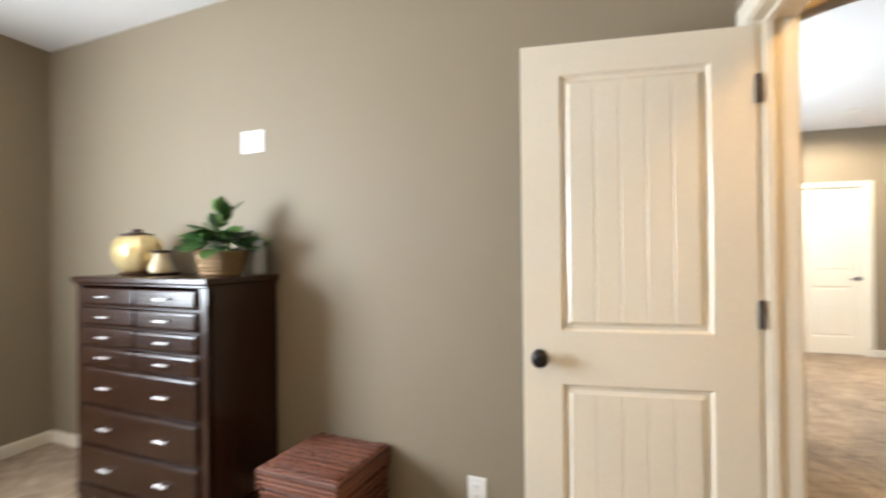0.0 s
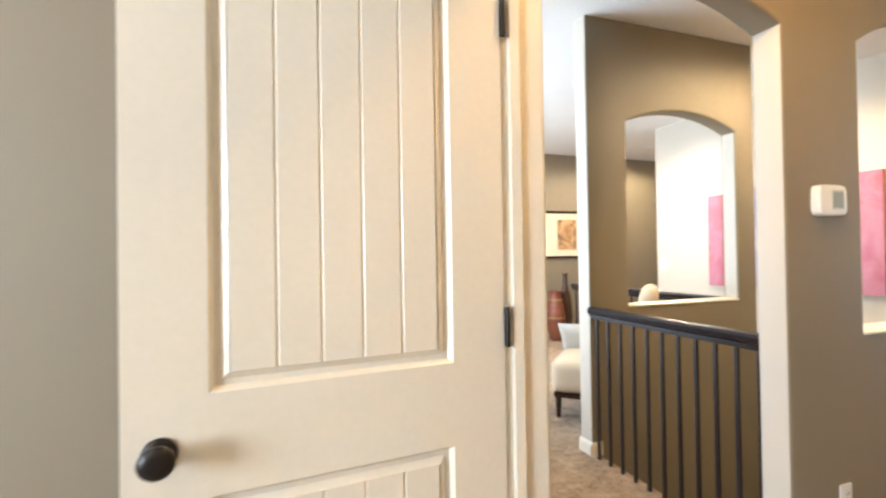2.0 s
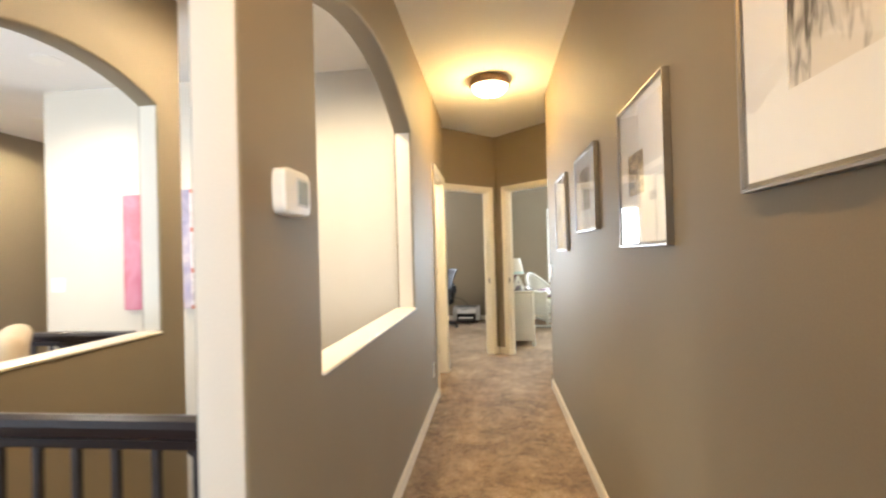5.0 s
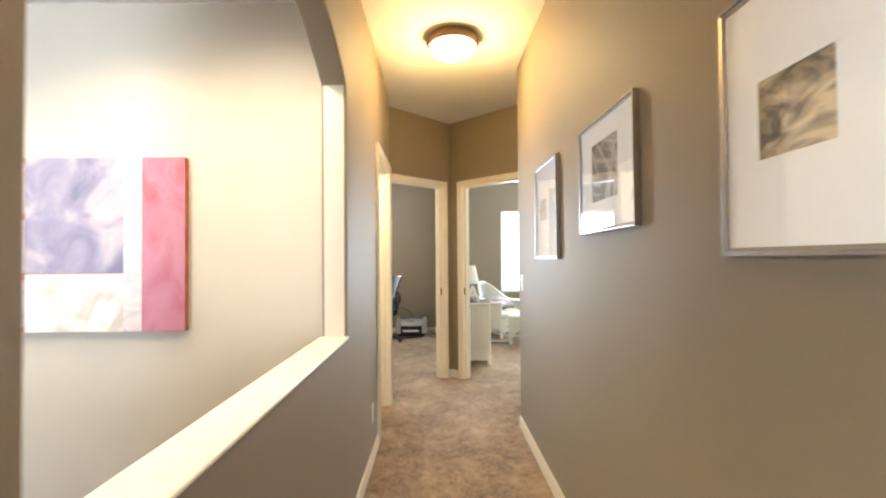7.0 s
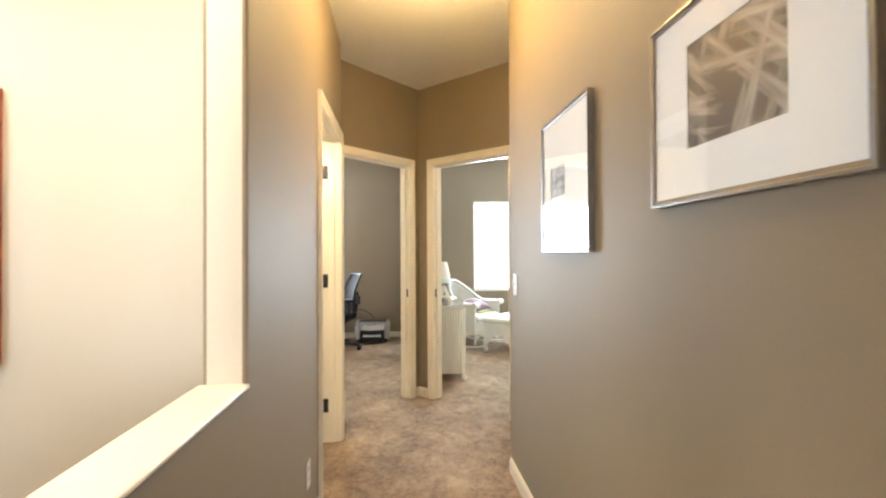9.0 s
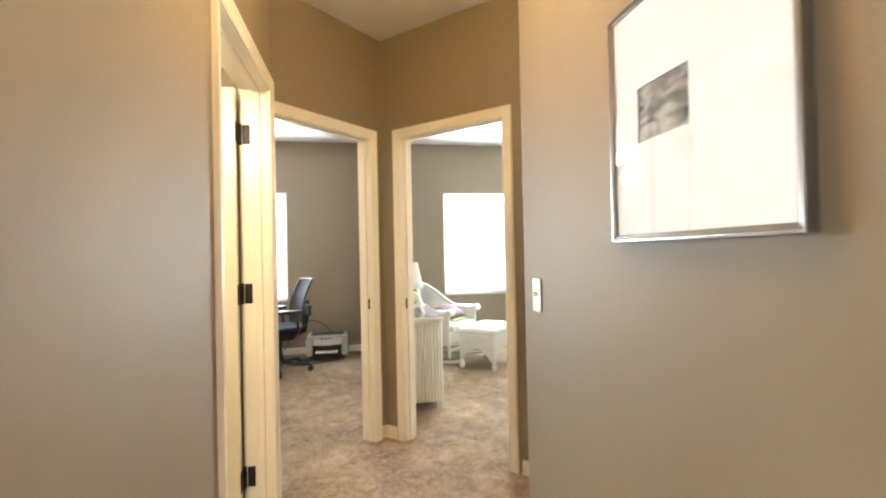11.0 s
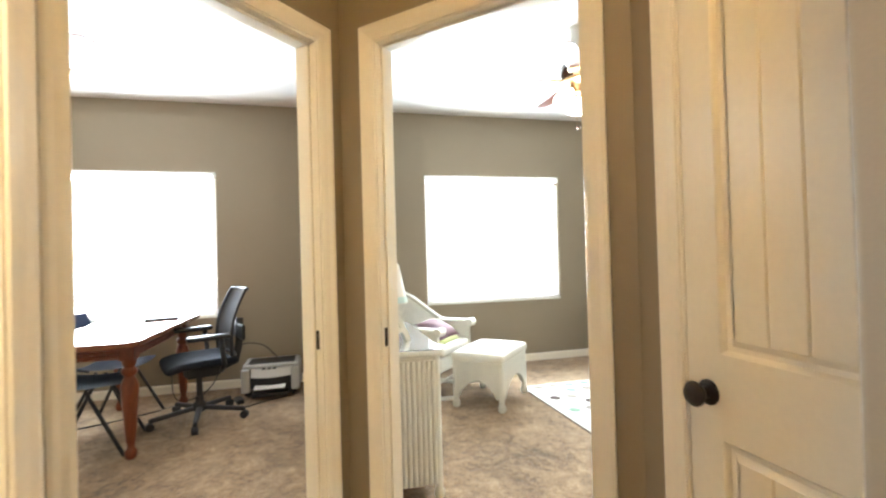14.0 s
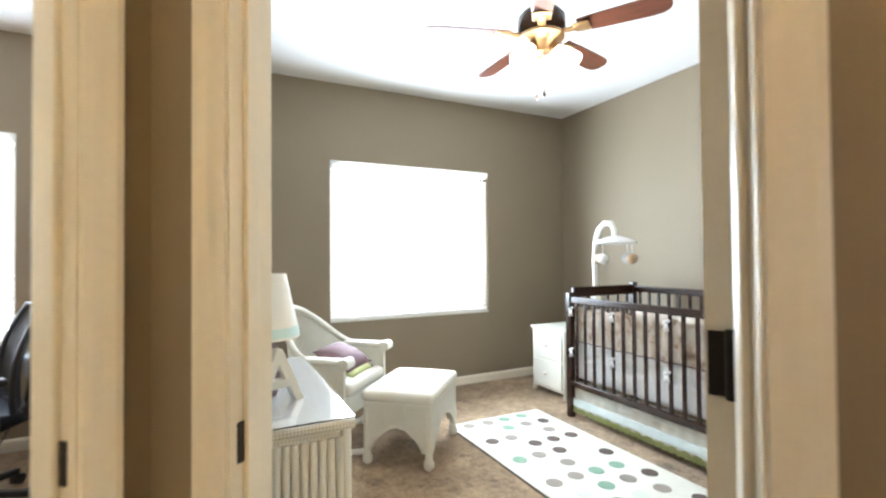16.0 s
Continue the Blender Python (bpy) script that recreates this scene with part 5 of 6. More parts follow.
def wicker_rocker(m):
    """A rounded wicker rocking chair; faces -y, seat centre over the origin."""
    ob = thing("wicker_rocking_chair", m, "white wicker rocking chair with rounded high back", "rocking chair")
    w, d = 0.58, 0.54
    own = bmesh.new()
    rings = []
    n = 22
    for k in range(n + 1):
        a = math.pi * k / n
        x, y = (w / 2 + 0.01) * math.cos(a), -0.01 + 0.25 * math.sin(a)
        top = 0.60 + 0.29 * max(0.0, math.sin(a)) ** 1.7
        lean = 0.17 * (top - 0.40) * math.sin(a)
        rings.append([own.verts.new((x * (1 + 0.05 * u), y + lean * u, 0.36 + (top - 0.36) * u)) for u in (0, 0.25, 0.5, 0.75, 1)])
    for a, b in zip(rings, rings[1:]):
        for j in range(4):
            own.faces.new((a[j], b[j], b[j + 1], a[j + 1]))
    bmesh.ops.solidify(own, geom=own.faces[:], thickness=0.03)
    part("backrest", own, WICKER, ob, smooth=60)
    pts = []
    for k in range(n + 1):
        a = math.pi * k / n
        top = 0.60 + 0.29 * max(0.0, math.sin(a)) ** 1.7
        lean = 0.17 * (top - 0.40) * math.sin(a)
        pts.append(((w / 2 + 0.01) * math.cos(a) * 1.05, -0.01 + 0.25 * math.sin(a) + lean, top))
    part("back_rim", sweep(pts, 0.022, 8), WICKER, ob, smooth="all")
    for sx in (-1, 1):
        part("armrest", box((sx * (w / 2 + 0.02) - 0.05, -d / 2 - 0.03, 0.578), (sx * (w / 2 + 0.02) + 0.05, 0.06, 0.618), 0.02, 3), WICKER, ob, smooth=50)
        part("arm_panel", box((sx * (w / 2 + 0.02) - 0.016, -d / 2, 0.22), (sx * (w / 2 + 0.02) + 0.016, 0.04, 0.60), 0.006), WICKER, ob)
        part("arm_roll", rod((sx * (w / 2 + 0.02) - 0.05, -d / 2 - 0.01, 0.592), (sx * (w / 2 + 0.02) + 0.05, -d / 2 - 0.01, 0.592), 0.036, seg=18), WICKER, ob, smooth=40)
    part("seat_frame", box((-w / 2, -d / 2, 0.24), (w / 2, d / 2, 0.37), 0.02, 2), WICKER, ob)
    part("seat_cushion", soft_block((-w / 2 + 0.02, -d / 2 - 0.015, 0.365), (w / 2 - 0.02, d / 2 - 0.03, 0.455), 0.03, 0.035), CREAMWHITE, ob, "off-white seat cushion", smooth="all")
    for sx in (-1, 1):
        for y in (-d / 2 + 0.03, d / 2 - 0.04):
            part("leg", rod((sx * (w / 2 - 0.01), y, 0.05 + abs(y) * abs(y) * 0.35), (sx * (w / 2 - 0.01), y, 0.26), 0.019, seg=10), WICKER, ob, smooth=40)
        pr = []
        for k in range(13):
            y = -0.42 + 0.84 * k / 12
            pr.append((sx * (w / 2 - 0.01), y, 0.018 + 0.28 * y * y))
        part("rocker", sweep(pr, 0.018, 8), WHITE, ob, smooth="all")
    part("stretcher", rod((-w / 2, -d / 2 + 0.03, 0.16), (w / 2, -d / 2 + 0.03, 0.16), 0.012, seg=8), WHITE, ob)
    return ob


CREAMWHITE = material("off_white_canvas", (0.71, 0.69, 0.615), 0.9, vary=0.03, scale=9, grain=400, bump=0.3, dist=0.001)
wicker_rocker(place(10.93, 2.09, 0, -42))
pillow(0.36, 0.30, 0.13, PURPLE, "cushion", place(10.88, 2.02, 0.560, -42) @ Matrix.Rotation(radians(-66), 4, "X"), "plum scatter cushion lying on the rocking chair")
pillow(0.33, 0.28, 0.08, GREEN, "cushion", place(10.865, 2.00, 0.500, -42) @ Matrix.Rotation(radians(-76), 4, "X"), "lime green scatter cushion under the plum one")


def ottoman(m, w=0.60, d=0.43):
    """A wicker footstool on four turned feet; one foot corner at the origin."""
    ob = thing("wicker_ottoman", m, "white wicker ottoman with padded top and arched apron", "ottoman")
    part("cushion", soft_block((-0.012, -0.012, 0.375), (w + 0.012, d + 0.012, 0.445), 0.02, 0.028), CREAMWHITE, ob, "off-white padded top", smooth="all")
    part("top_frame", box((0, 0, 0.335), (w, d, 0.38), 0.012, 2), WICKER, ob)
    for p, length, rot in (((0.02, 0.0, 0), w - 0.04, 0), ((0.02, d - 0.014, 0), w - 0.04, 0), ((0.014, 0.02, 0), d - 0.04, 90), ((w, 0.02, 0), d - 0.04, 90)):
        rows = [(0, 0.10), (0.03, 0.10)] + [(0.03 + (length - 0.06) * k / 14, 0.10 + 0.14 * math.sin(math.pi * k / 14) ** 0.7) for k in range(1, 14)] + [(length - 0.03, 0.10), (length, 0.10), (length, 0.345), (0, 0.345)]
        part("apron", prism(rows, 0.014, Matrix.Translation(p) @ Matrix.Rotation(radians(rot), 4, "Z")), WICKER, ob)
        rim = [Vector(p) + Matrix.Rotation(radians(rot), 3, "Z") @ Vector((a, 0.007, b)) for a, b in rows[1:-3]]
        part("apron_braid", sweep([tuple(v) for v in rim], 0.010, 6), WICKER, ob, smooth="all")
    for x in (0.02, w - 0.02):
        for y in (0.02, d - 0.02):
            part("leg", lathe([(0.016, 0), (0.030, 0.014), (0.032, 0.040), (0.022, 0.065), (0.024, 0.10), (0.024, 0.34)], 14, Matrix.Translation((x, y, 0))), WICKER, ob, smooth=50)
    return ob


ottoman(frame_along((10.14, 1.69), (10.59, 1.29)))


def dotted_rug(m, w, d):
    ob = thing("dotted_rug", m, "ivory rug with sage, taupe and brown dots", "rug")
    part("rug_field", box((0, 0, 0.001), (w, d, 0.013), 0.003, 1), RUG, ob)
    part("binding", box((-0.006, -0.006, 0.0005), (w + 0.006, d + 0.006, 0.008), 0.002, 1), DOTS[2], ob, "brown bound edge")
    rnd = random.Random(3)
    data = {}
    nx, ny = int(w / 0.155), 5
    for i in range(nx):
        for j in range(ny):
            x, y = (i + 0.5) * w / nx, (j + 0.5 + (0.25 if i % 2 else -0.25)) * d / ny
            if not 0.05 < y < d - 0.05:
                continue
            mt = DOTS[(i * 2 + j * 3 + (i * j) % 3) % 4]
            if mt.name not in data:
                o = part("dot", lathe([(0.046, 0.0125), (0.0455, 0.0148), (0.040, 0.0156), (0.002, 0.0157)], 22), mt, ob)
                data[mt.name] = o.data
            else:
                o = new("dot", data[mt.name])
                o.parent = ob
            o.location = (x + rnd.uniform(-0.006, 0.006), y + rnd.uniform(-0.006, 0.006), 0)
    return ob


dotted_rug(place(9.0, 0.49, 0), 1.72, 0.79)


def nightstand(m, w=0.46, d=0.42, h=0.60):
    """Origin at its front corner; x along the front, y back, drawers on the y = 0 face."""
    ob = thing("nightstand", m, "white two-drawer nightstand beside the crib", "nightstand")
    part("body", box((0.01, 0.006, 0.05), (w - 0.01, d, h - 0.02), 0.004), WHITE, ob)
    part("top", box((-0.006, -0.008, h - 0.024), (w + 0.006, d + 0.004, h), 0.006), WHITE, ob)
    for k in range(2):
        z = 0.075 + k * 0.25
        dr = part("drawer", box((0.035, -0.008, z), (w - 0.035, 0.010, z + 0.235), 0.006), WHITE, ob)
        part("knob", lathe([(0.006, 0), (0.007, 0.010), (0.016, 0.018), (0.015, 0.026), (0.004, 0.030)], 14, Matrix.Translation((w / 2, -0.008, z + 0.12)) @ Matrix.Rotation(radians(90), 4, "X")), WHITE, dr, smooth="all")
    for x in (0.022, w - 0.022):
        for y in (0.022, d - 0.022):
            part("foot", lathe([(0.014, 0), (0.022, 0.012), (0.022, 0.035), (0.018, 0.052)], 12, Matrix.Translation((x, y, 0))), WHITE, ob, smooth=50)
    return ob


nightstand(place(11.24, 0.14, 0, 180))


def crib(m, w=1.36, d=0.74):
    """A slatted crib with bedding; origin at the front corner by the nightstand, x along the front, y back."""
    ob = thing("baby_crib", m, "dark slatted wooden crib with patterned bumper and skirt", "crib")
    for x in (0, w - 0.05):
        for y, top in ((0, 0.96), (d - 0.05, 1.02)):
            part("post", box((x, y, 0), (x + 0.05, y + 0.05, top), 0.006), ESPRESSO, ob)
    for y, top in ((0.008, 0.93), (d - 0.042, 0.99)):
        part("top_rail", box((0.05, y, top - 0.05), (w - 0.05, y + 0.034, top), 0.008), ESPRESSO, ob)
        part("bottom_rail", box((0.05, y, 0.24), (w - 0.05, y + 0.034, 0.285), 0.005), ESPRESSO, ob)
        n = 14
        for k in range(n):
            x = 0.05 + (w - 0.1) * (k + 0.5) / n
            part("slat", box((x - 0.013, y + 0.010, 0.28), (x + 0.013, y + 0.024, top - 0.045), 0.003, 1), ESPRESSO, ob)
    for x in (0.008, w - 0.042):
        part("end_rail", box((x, 0.05, 0.92), (x + 0.034, d - 0.05, 1.0), 0.008), ESPRESSO, ob)
        part("end_rail", box((x, 0.05, 0.24), (x + 0.034, d - 0.05, 0.285), 0.005), ESPRESSO, ob)
        for k in range(6):
            y = 0.05 + (d - 0.1) * (k + 0.5) / 6
            part("slat", box((x + 0.010, y - 0.013, 0.28), (x + 0.024, y + 0.013, 0.925), 0.003, 1), ESPRESSO, ob)
    part("mattress", soft_block((0.05, 0.05, 0.30), (w - 0.05, d - 0.05, 0.47), 0.01, 0.03), LINEN, ob, "pale sheeted mattress", smooth="all")
    n = 72
    for nm, z0, z1, mt, lab in (("bumper", 0.575, 0.845, BUMPER, "quilted beige and white patterned bumper"), ("bumper_skirt", 0.30, 0.585, PALECLOTH, "white and pale grey lower bumper cloth")):
        own = bmesh.new()
        rows = [[], [], [], []]
        for k in range(n + 1):
            x = 0.052 + (w - 0.104) * k / n
            dy = 0.009 * math.sin(k * 0.9) + 0.004 * math.sin(k * 2.3)
            for q, row in enumerate(rows):
                u = q / 3
                wave = 0.010 * abs(math.sin(k * 0.27)) if q == 0 else (0.010 * math.sin(k * 0.55) if q == 3 else 0)
                puff = -0.012 * math.sin(math.pi * u)
                row.append(own.verts.new((x, (0.060 if nm == "bumper" else 0.066) + dy * (1 - 0.5 * u) + puff, z0 + (z1 - z0) * u + wave)))
        for a, b in zip(rows, rows[1:]):
            for k in range(n):
                own.faces.new((a[k], a[k + 1], b[k + 1], b[k]))
        bmesh.ops.solidify(own, geom=own.faces[:], thickness=-0.014)
        part(nm, own, mt, ob, lab, smooth=50)
    part("bumper_piping", sweep([(0.052 + (w - 0.104) * k / 36, 0.046 + 0.004 * math.sin(k * 1.8), 0.580 + 0.008 * abs(math.sin(k * 0.54))) for k in range(37)], 0.0045, 6), PURPLE, ob, "thin taupe piping", smooth="all")
    part("bumper", box((0.056, d - 0.078, 0.32), (w - 0.056, d - 0.056, 0.84), 0.01, 2), BUMPER, ob)
    own = bmesh.new()
    top, low = [], []
    n = 120
    for k in range(n + 1):
        x = 0.03 + (w - 0.06) * k / n
        dy = 0.008 * math.sin(k * 0.8)
        top.append(own.verts.new((x, 0.040, 0.29)))
        low.append(own.verts.new((x, 0.036 + dy, 0.075)))
    for k in range(n):
        own.faces.new((low[k], low[k + 1], top[k + 1], top[k]))
    bmesh.ops.solidify(own, geom=own.faces[:], thickness=-0.005)
    part("dust_ruffle", own, SKIRT, ob, "pale aqua and ivory crib skirt", smooth=40)
    own = bmesh.new()
    top, low = [], []
    n = 240
    for k in range(n + 1):
        x = 0.03 + (w - 0.06) * k / n
        dy = 0.011 * math.sin(k * 1.3)
        top.append(own.verts.new((x, 0.034 + dy * 0.4, 0.085)))
        low.append(own.verts.new((x, 0.030 + dy, 0.045 + 0.004 * math.sin(k * 0.7))))
    for k in range(n):
        own.faces.new((low[k], low[k + 1], top[k + 1], top[k]))
    bmesh.ops.solidify(own, geom=own.faces[:], thickness=-0.004)
    part("skirt_band", box((0.032, 0.026, 0.090), (w - 0.032, 0.034, 0.150), 0.002, 1), BANDCLOTH, ob, "pale aqua band")
    part("ruffle_trim", own, GREEN, ob, "lime green gathered trim", smooth=40)
    for x in (0.065, 0.47, 0.90, w - 0.10):
        for z in (0.83, 0.52):
            bm = pill((x - 0.02, -0.004, z), (x + 0.02, -0.004, z + 0.02), 0.010)
            bm = merge(bm, pill((x, -0.004, z), (x - 0.012, -0.006, z - 0.05), 0.007))
            bm = merge(bm, pill((x, -0.004, z), (x + 0.014, -0.006, z - 0.045), 0.007))
            part("ribbon_tie", bm, LINEN, ob, "white ribbon tie", smooth="all")
    return ob


def pill(a, b, r):
    return sweep([a, ((a[0] + b[0]) / 2, (a[1] + b[1]) / 2, (a[2] + b[2]) / 2), b], r, 8)


BUMPER = painted("patterned_bumper_cloth", [(0.42, 0.31, 0.21), (0.70, 0.61, 0.49), (0.79, 0.74, 0.65), (0.83, 0.81, 0.75)], (4, 4, 2.6), 6.0, 0.9)
BANDCLOTH = material("pale_aqua_cotton", (0.54, 0.60, 0.58), 0.9, vary=0.08, scale=14, grain=350, bump=0.3, dist=0.001)
PALECLOTH = painted("pale_dotted_cloth", [(0.62, 0.64, 0.64), (0.80, 0.80, 0.78), (0.83, 0.82, 0.79), (0.70, 0.66, 0.60)], (4, 4, 3), 11.0, 0.9)
SKIRT = painted("ivory_skirt_cloth", [(0.70, 0.66, 0.56), (0.80, 0.78, 0.70), (0.66, 0.58, 0.46)], (0.6, 0.6, 4), 3.0, 0.9)
crib(place(10.51, 0.36, 0, 180))


def crib_mobile(m):
    ob = thing("crib_mobile", m, "white curved crib mobile with hanging toys", "mobile")
    pts = [(0, 0, -0.10), (0.005, 0, 0.25), (-0.005, 0, 0.38), (-0.04, 0, 0.48), (-0.10, 0, 0.53), (-0.17, 0, 0.525), (-0.20, 0, 0.48), (-0.205, 0, 0.42)]
    part("arm", sweep(pts, 0.021, 12), WHITE, ob, smooth="all")
    part("canopy", lathe([(0.002, 0.43), (0.05, 0.42), (0.15, 0.385), (0.17, 0.365), (0.16, 0.365), (0.002, 0.40)], 28, Matrix.Translation((-0.205, 0, 0))), LINEN, ob, "white cloth canopy", smooth="all")
    for k, (a, mt) in enumerate(((0.2, GOLDTOY), (1.7, LINEN), (3.3, GOLDTOY), (4.8, LINEN))):
        x, y = -0.205 + 0.145 * math.cos(a), 0.145 * math.sin(a)
        part("cord", rod((x, y, 0.375), (x, y, 0.28), 0.002, seg=5), LINEN, ob)
        own = lathe([(0.002, 0.0), (0.026, 0.010), (0.040, 0.035), (0.036, 0.062), (0.016, 0.078), (0.002, 0.08)], 18, Matrix.Translation((x, y, 0.21)))
        part("soft_toy", own, mt, ob, smooth="all")
    part("clamp", box((-0.03, -0.03, -0.13), (0.03, 0.03, -0.05), 0.008), WHITE, ob)
    return ob


GOLDTOY = material("tan_felt", (0.50, 0.36, 0.22), 0.9, vary=0.08, grain=300, bump=0.3)
crib_mobile(place(10.492, 0.06, 0.97))


# ---- office ----
def office_table(m, w=1.51, d=0.70, h=0.76):
    """A table with turned legs; origin at a floor corner below its top."""
    ob = thing("writing_table", m, "cherry wooden table with turned legs and polished top", "table")
    own = prism([(0.06, 0), (w - 0.06, 0), (w, 0.06), (w, d - 0.06), (w - 0.06, d), (0.06, d), (0, d - 0.06), (0, 0.06)], 0.032)
    bmesh.ops.transform(own, matrix=Matrix.Translation((0, 0, h - 0.032)) @ Matrix.Rotation(radians(90), 4, "X") @ Matrix.Diagonal((1, 1, -1, 1)), verts=own.verts)
    bmesh.ops.bevel(own, geom=own.edges[:], offset=0.006, segments=2, affect="EDGES")
    part("tabletop", own, TABLETOP, ob, "polished cherry top reflecting the window")
    for lo, hi in (((0.19, 0.10, h - 0.13), (w - 0.19, 0.12, h - 0.032)), ((0.19, d - 0.12, h - 0.13), (w - 0.19, d - 0.10, h - 0.032)), ((0.19, 0.12, h - 0.13), (0.21, d - 0.12, h - 0.032)), ((w - 0.21, 0.12, h - 0.13), (w - 0.19, d - 0.12, h - 0.032))):
        ap = part("apron", box(lo, hi, 0.002), CHERRY, ob)
        along_x = hi[0] - lo[0] > hi[1] - lo[1]
        for z in (h - 0.115, h - 0.09, h - 0.065):
            if along_x:
                y = lo[1] - 0.004 if lo[1] < d / 2 else hi[1] + 0.004
                part("reeding", rod((lo[0], y, z), (hi[0], y, z), 0.008, seg=6), CHERRY, ap)
            else:
                x = lo[0] - 0.004 if lo[0] < w / 2 else hi[0] + 0.004
                part("reeding", rod((x, lo[1], z), (x, hi[1], z), 0.008, seg=6), CHERRY, ap)
    prof = [(0.022, 0), (0.034, 0.012), (0.036, 0.05), (0.024, 0.065), (0.020, 0.085), (0.030, 0.12), (0.040, 0.28), (0.050, 0.40), (0.052, 0.46), (0.040, 0.50), (0.028, 0.52), (0.046, 0.545), (0.046, 0.565), (0.030, 0.58), (0.038, 0.60), (0.040, 0.628)]
    for x in (0.20, w - 0.20):
        for y in (0.11, d - 0.11):
            leg = part("leg", lathe(prof, 22, Matrix.Translation((x, y, 0))), CHERRY, ob, smooth=60)
            part("leg_block", box((x - 0.042, y - 0.042, 0.626), (x + 0.042, y + 0.042, h - 0.032), 0.004), CHERRY, leg)
    return ob


office_table(place(9.95, 4.095, 0))
ob = thing("laptop", place(11.20, 4.33, 0.76, 12), "closed dark laptop lying on the table", "laptop")
part("base", box((-0.17, -0.12, 0), (0.17, 0.12, 0.012), 0.004), BLACK, ob)
part("lid", box((-0.17, -0.12, 0.0125), (0.17, 0.12, 0.021), 0.004), BLACK, ob)
ob = thing("paper_stack", place(10.55, 4.40, 0.76, -6), "few white papers lying on the table", "paper")
for k in range(4):
    part("sheet", box((-0.105 + 0.004 * k, -0.148, 0.0006 * k), (0.105 + 0.004 * k, 0.148, 0.0006 * k + 0.0005)), MAT, ob)


def office_chair(m):
    """A mesh task chair; faces +y, castors about the origin."""
    ob = thing("office_chair", m, "black mesh swivel office chair on castors", "office chair")
    base = part("base_hub", lathe([(0.035, 0.07), (0.05, 0.085), (0.05, 0.13), (0.03, 0.15), (0.028, 0.19)], 20), BLACK, ob, smooth=50)
    for k in range(5):
        a = radians(20 + 72 * k)
        c, s = math.cos(a), math.sin(a)
        own = box((0.03, -0.022, 0.085), (0.34, 0.022, 0.118), 0.008)
        for v in own.verts:
            f = (v.co.x - 0.03) / 0.31
            v.co.z -= 0.03 * f
            v.co.y *= 1 - 0.35 * f
        bmesh.ops.transform(own, matrix=Matrix.Rotation(a, 4, "Z"), verts=own.verts)
        part("base_spoke", own, BLACK, ob)
        bm = rod((0.335 * c - 0.022 * s, 0.335 * s + 0.022 * c, 0.029), (0.335 * c + 0.022 * s, 0.335 * s - 0.022 * c, 0.029), 0.029, seg=16)
        bm = rod((0.335 * c, 0.335 * s, 0.03), (0.335 * c, 0.335 * s, 0.075), 0.009, seg=8, bm=bm)
        part("castor", bm, BLACK, ob, smooth=40)
    part("gas_column", rod((0, 0, 0.14), (0, 0, 0.40), 0.022, seg=16), BLACK, ob, smooth=40)
    part("mechanism", box((-0.09, -0.14, 0.34), (0.09, 0.10, 0.42), 0.02, 3), BLACK, ob)
    own = soft_block((-0.25, -0.23, 0.42), (0.25, 0.24, 0.475), 0.015, 0.025)
    for v in own.verts:
        v.co.z += 0.03 * (v.co.x / 0.25) ** 2 - 0.03 * max(0, (v.co.y - 0.1) / 0.14) ** 2
    part("seat", own, MESH, ob, smooth="all")
    def back_at(u, v):
        x = u * (0.23 - 0.05 * v * v + 0.02 * v)
        z = 0.49 + 0.51 * v
        y = -0.225 - 0.11 * v - 0.05 * math.sin(v * math.pi) * -1.0 - 0.06 * (1 - u * u) + 0.035
        return Vector((x, y, z))
    own = bmesh.new()
    g = [[own.verts.new(back_at(-1 + 2 * i / 10, j / 12)) for i in range(11)] for j in range(13)]
    for j in range(12):
        for i in range(10):
            own.faces.new((g[j][i], g[j][i + 1], g[j + 1][i + 1], g[j + 1][i]))
    bmesh.ops.solidify(own, geom=own.faces[:], thickness=0.004)
    part("backrest_mesh", own, MESHBACK, ob, "see-through grey mesh back", smooth="all")
    loop = [back_at(-1 + 2 * i / 10, 0) for i in range(11)] + [back_at(1, j / 12) for j in range(1, 13)] + [back_at(1 - 2 * i / 10, 1) for i in range(1, 11)] + [back_at(-1, 1 - j / 12) for j in range(1, 13)]
    part("backrest_frame", sweep([tuple(p) for p in loop], 0.014, 8), BLACK, ob, smooth="all")
    part("back_spine", sweep([(0, -0.14, 0.38), (0, -0.27, 0.42), (0, -0.30, 0.58), (0, -0.305, 0.76)], 0.030, 10), BLACK, ob, smooth="all")
    part("lumbar_pad", box((-0.17, -0.305, 0.60), (0.17, -0.28, 0.72), 0.01, 2), BLACK, ob)
    for sx in (-1, 1):
        arm = part("arm_post", sweep([(sx * 0.20, -0.12, 0.40), (sx * 0.29, -0.12, 0.46), (sx * 0.29, -0.10, 0.66)], 0.018, 8), BLACK, ob, smooth="all")
        part("arm_pad", box((sx * 0.29 - 0.045, -0.16, 0.655), (sx * 0.29 + 0.045, 0.13, 0.69), 0.016, 3), BLACK, arm, smooth=50)
    return ob


MESHBACK = material("open_grey_mesh", (0.03, 0.034, 0.045), 0.7, vary=0.1, bump=0.0)
nt = MESHBACK.node_tree
mixer = nt.nodes.new("ShaderNodeMixShader")
clearer = nt.nodes.new("ShaderNodeBsdfTransparent")
mixer.inputs[0].default_value = 0.18
nt.links.new(nt.nodes["Principled BSDF"].outputs[0], mixer.inputs[1])
nt.links.new(clearer.outputs[0], mixer.inputs[2])
nt.links.new(mixer.outputs[0], nt.nodes["Material Output"].inputs["Surface"])
office_chair(place(10.78, 3.96, 0, 24))


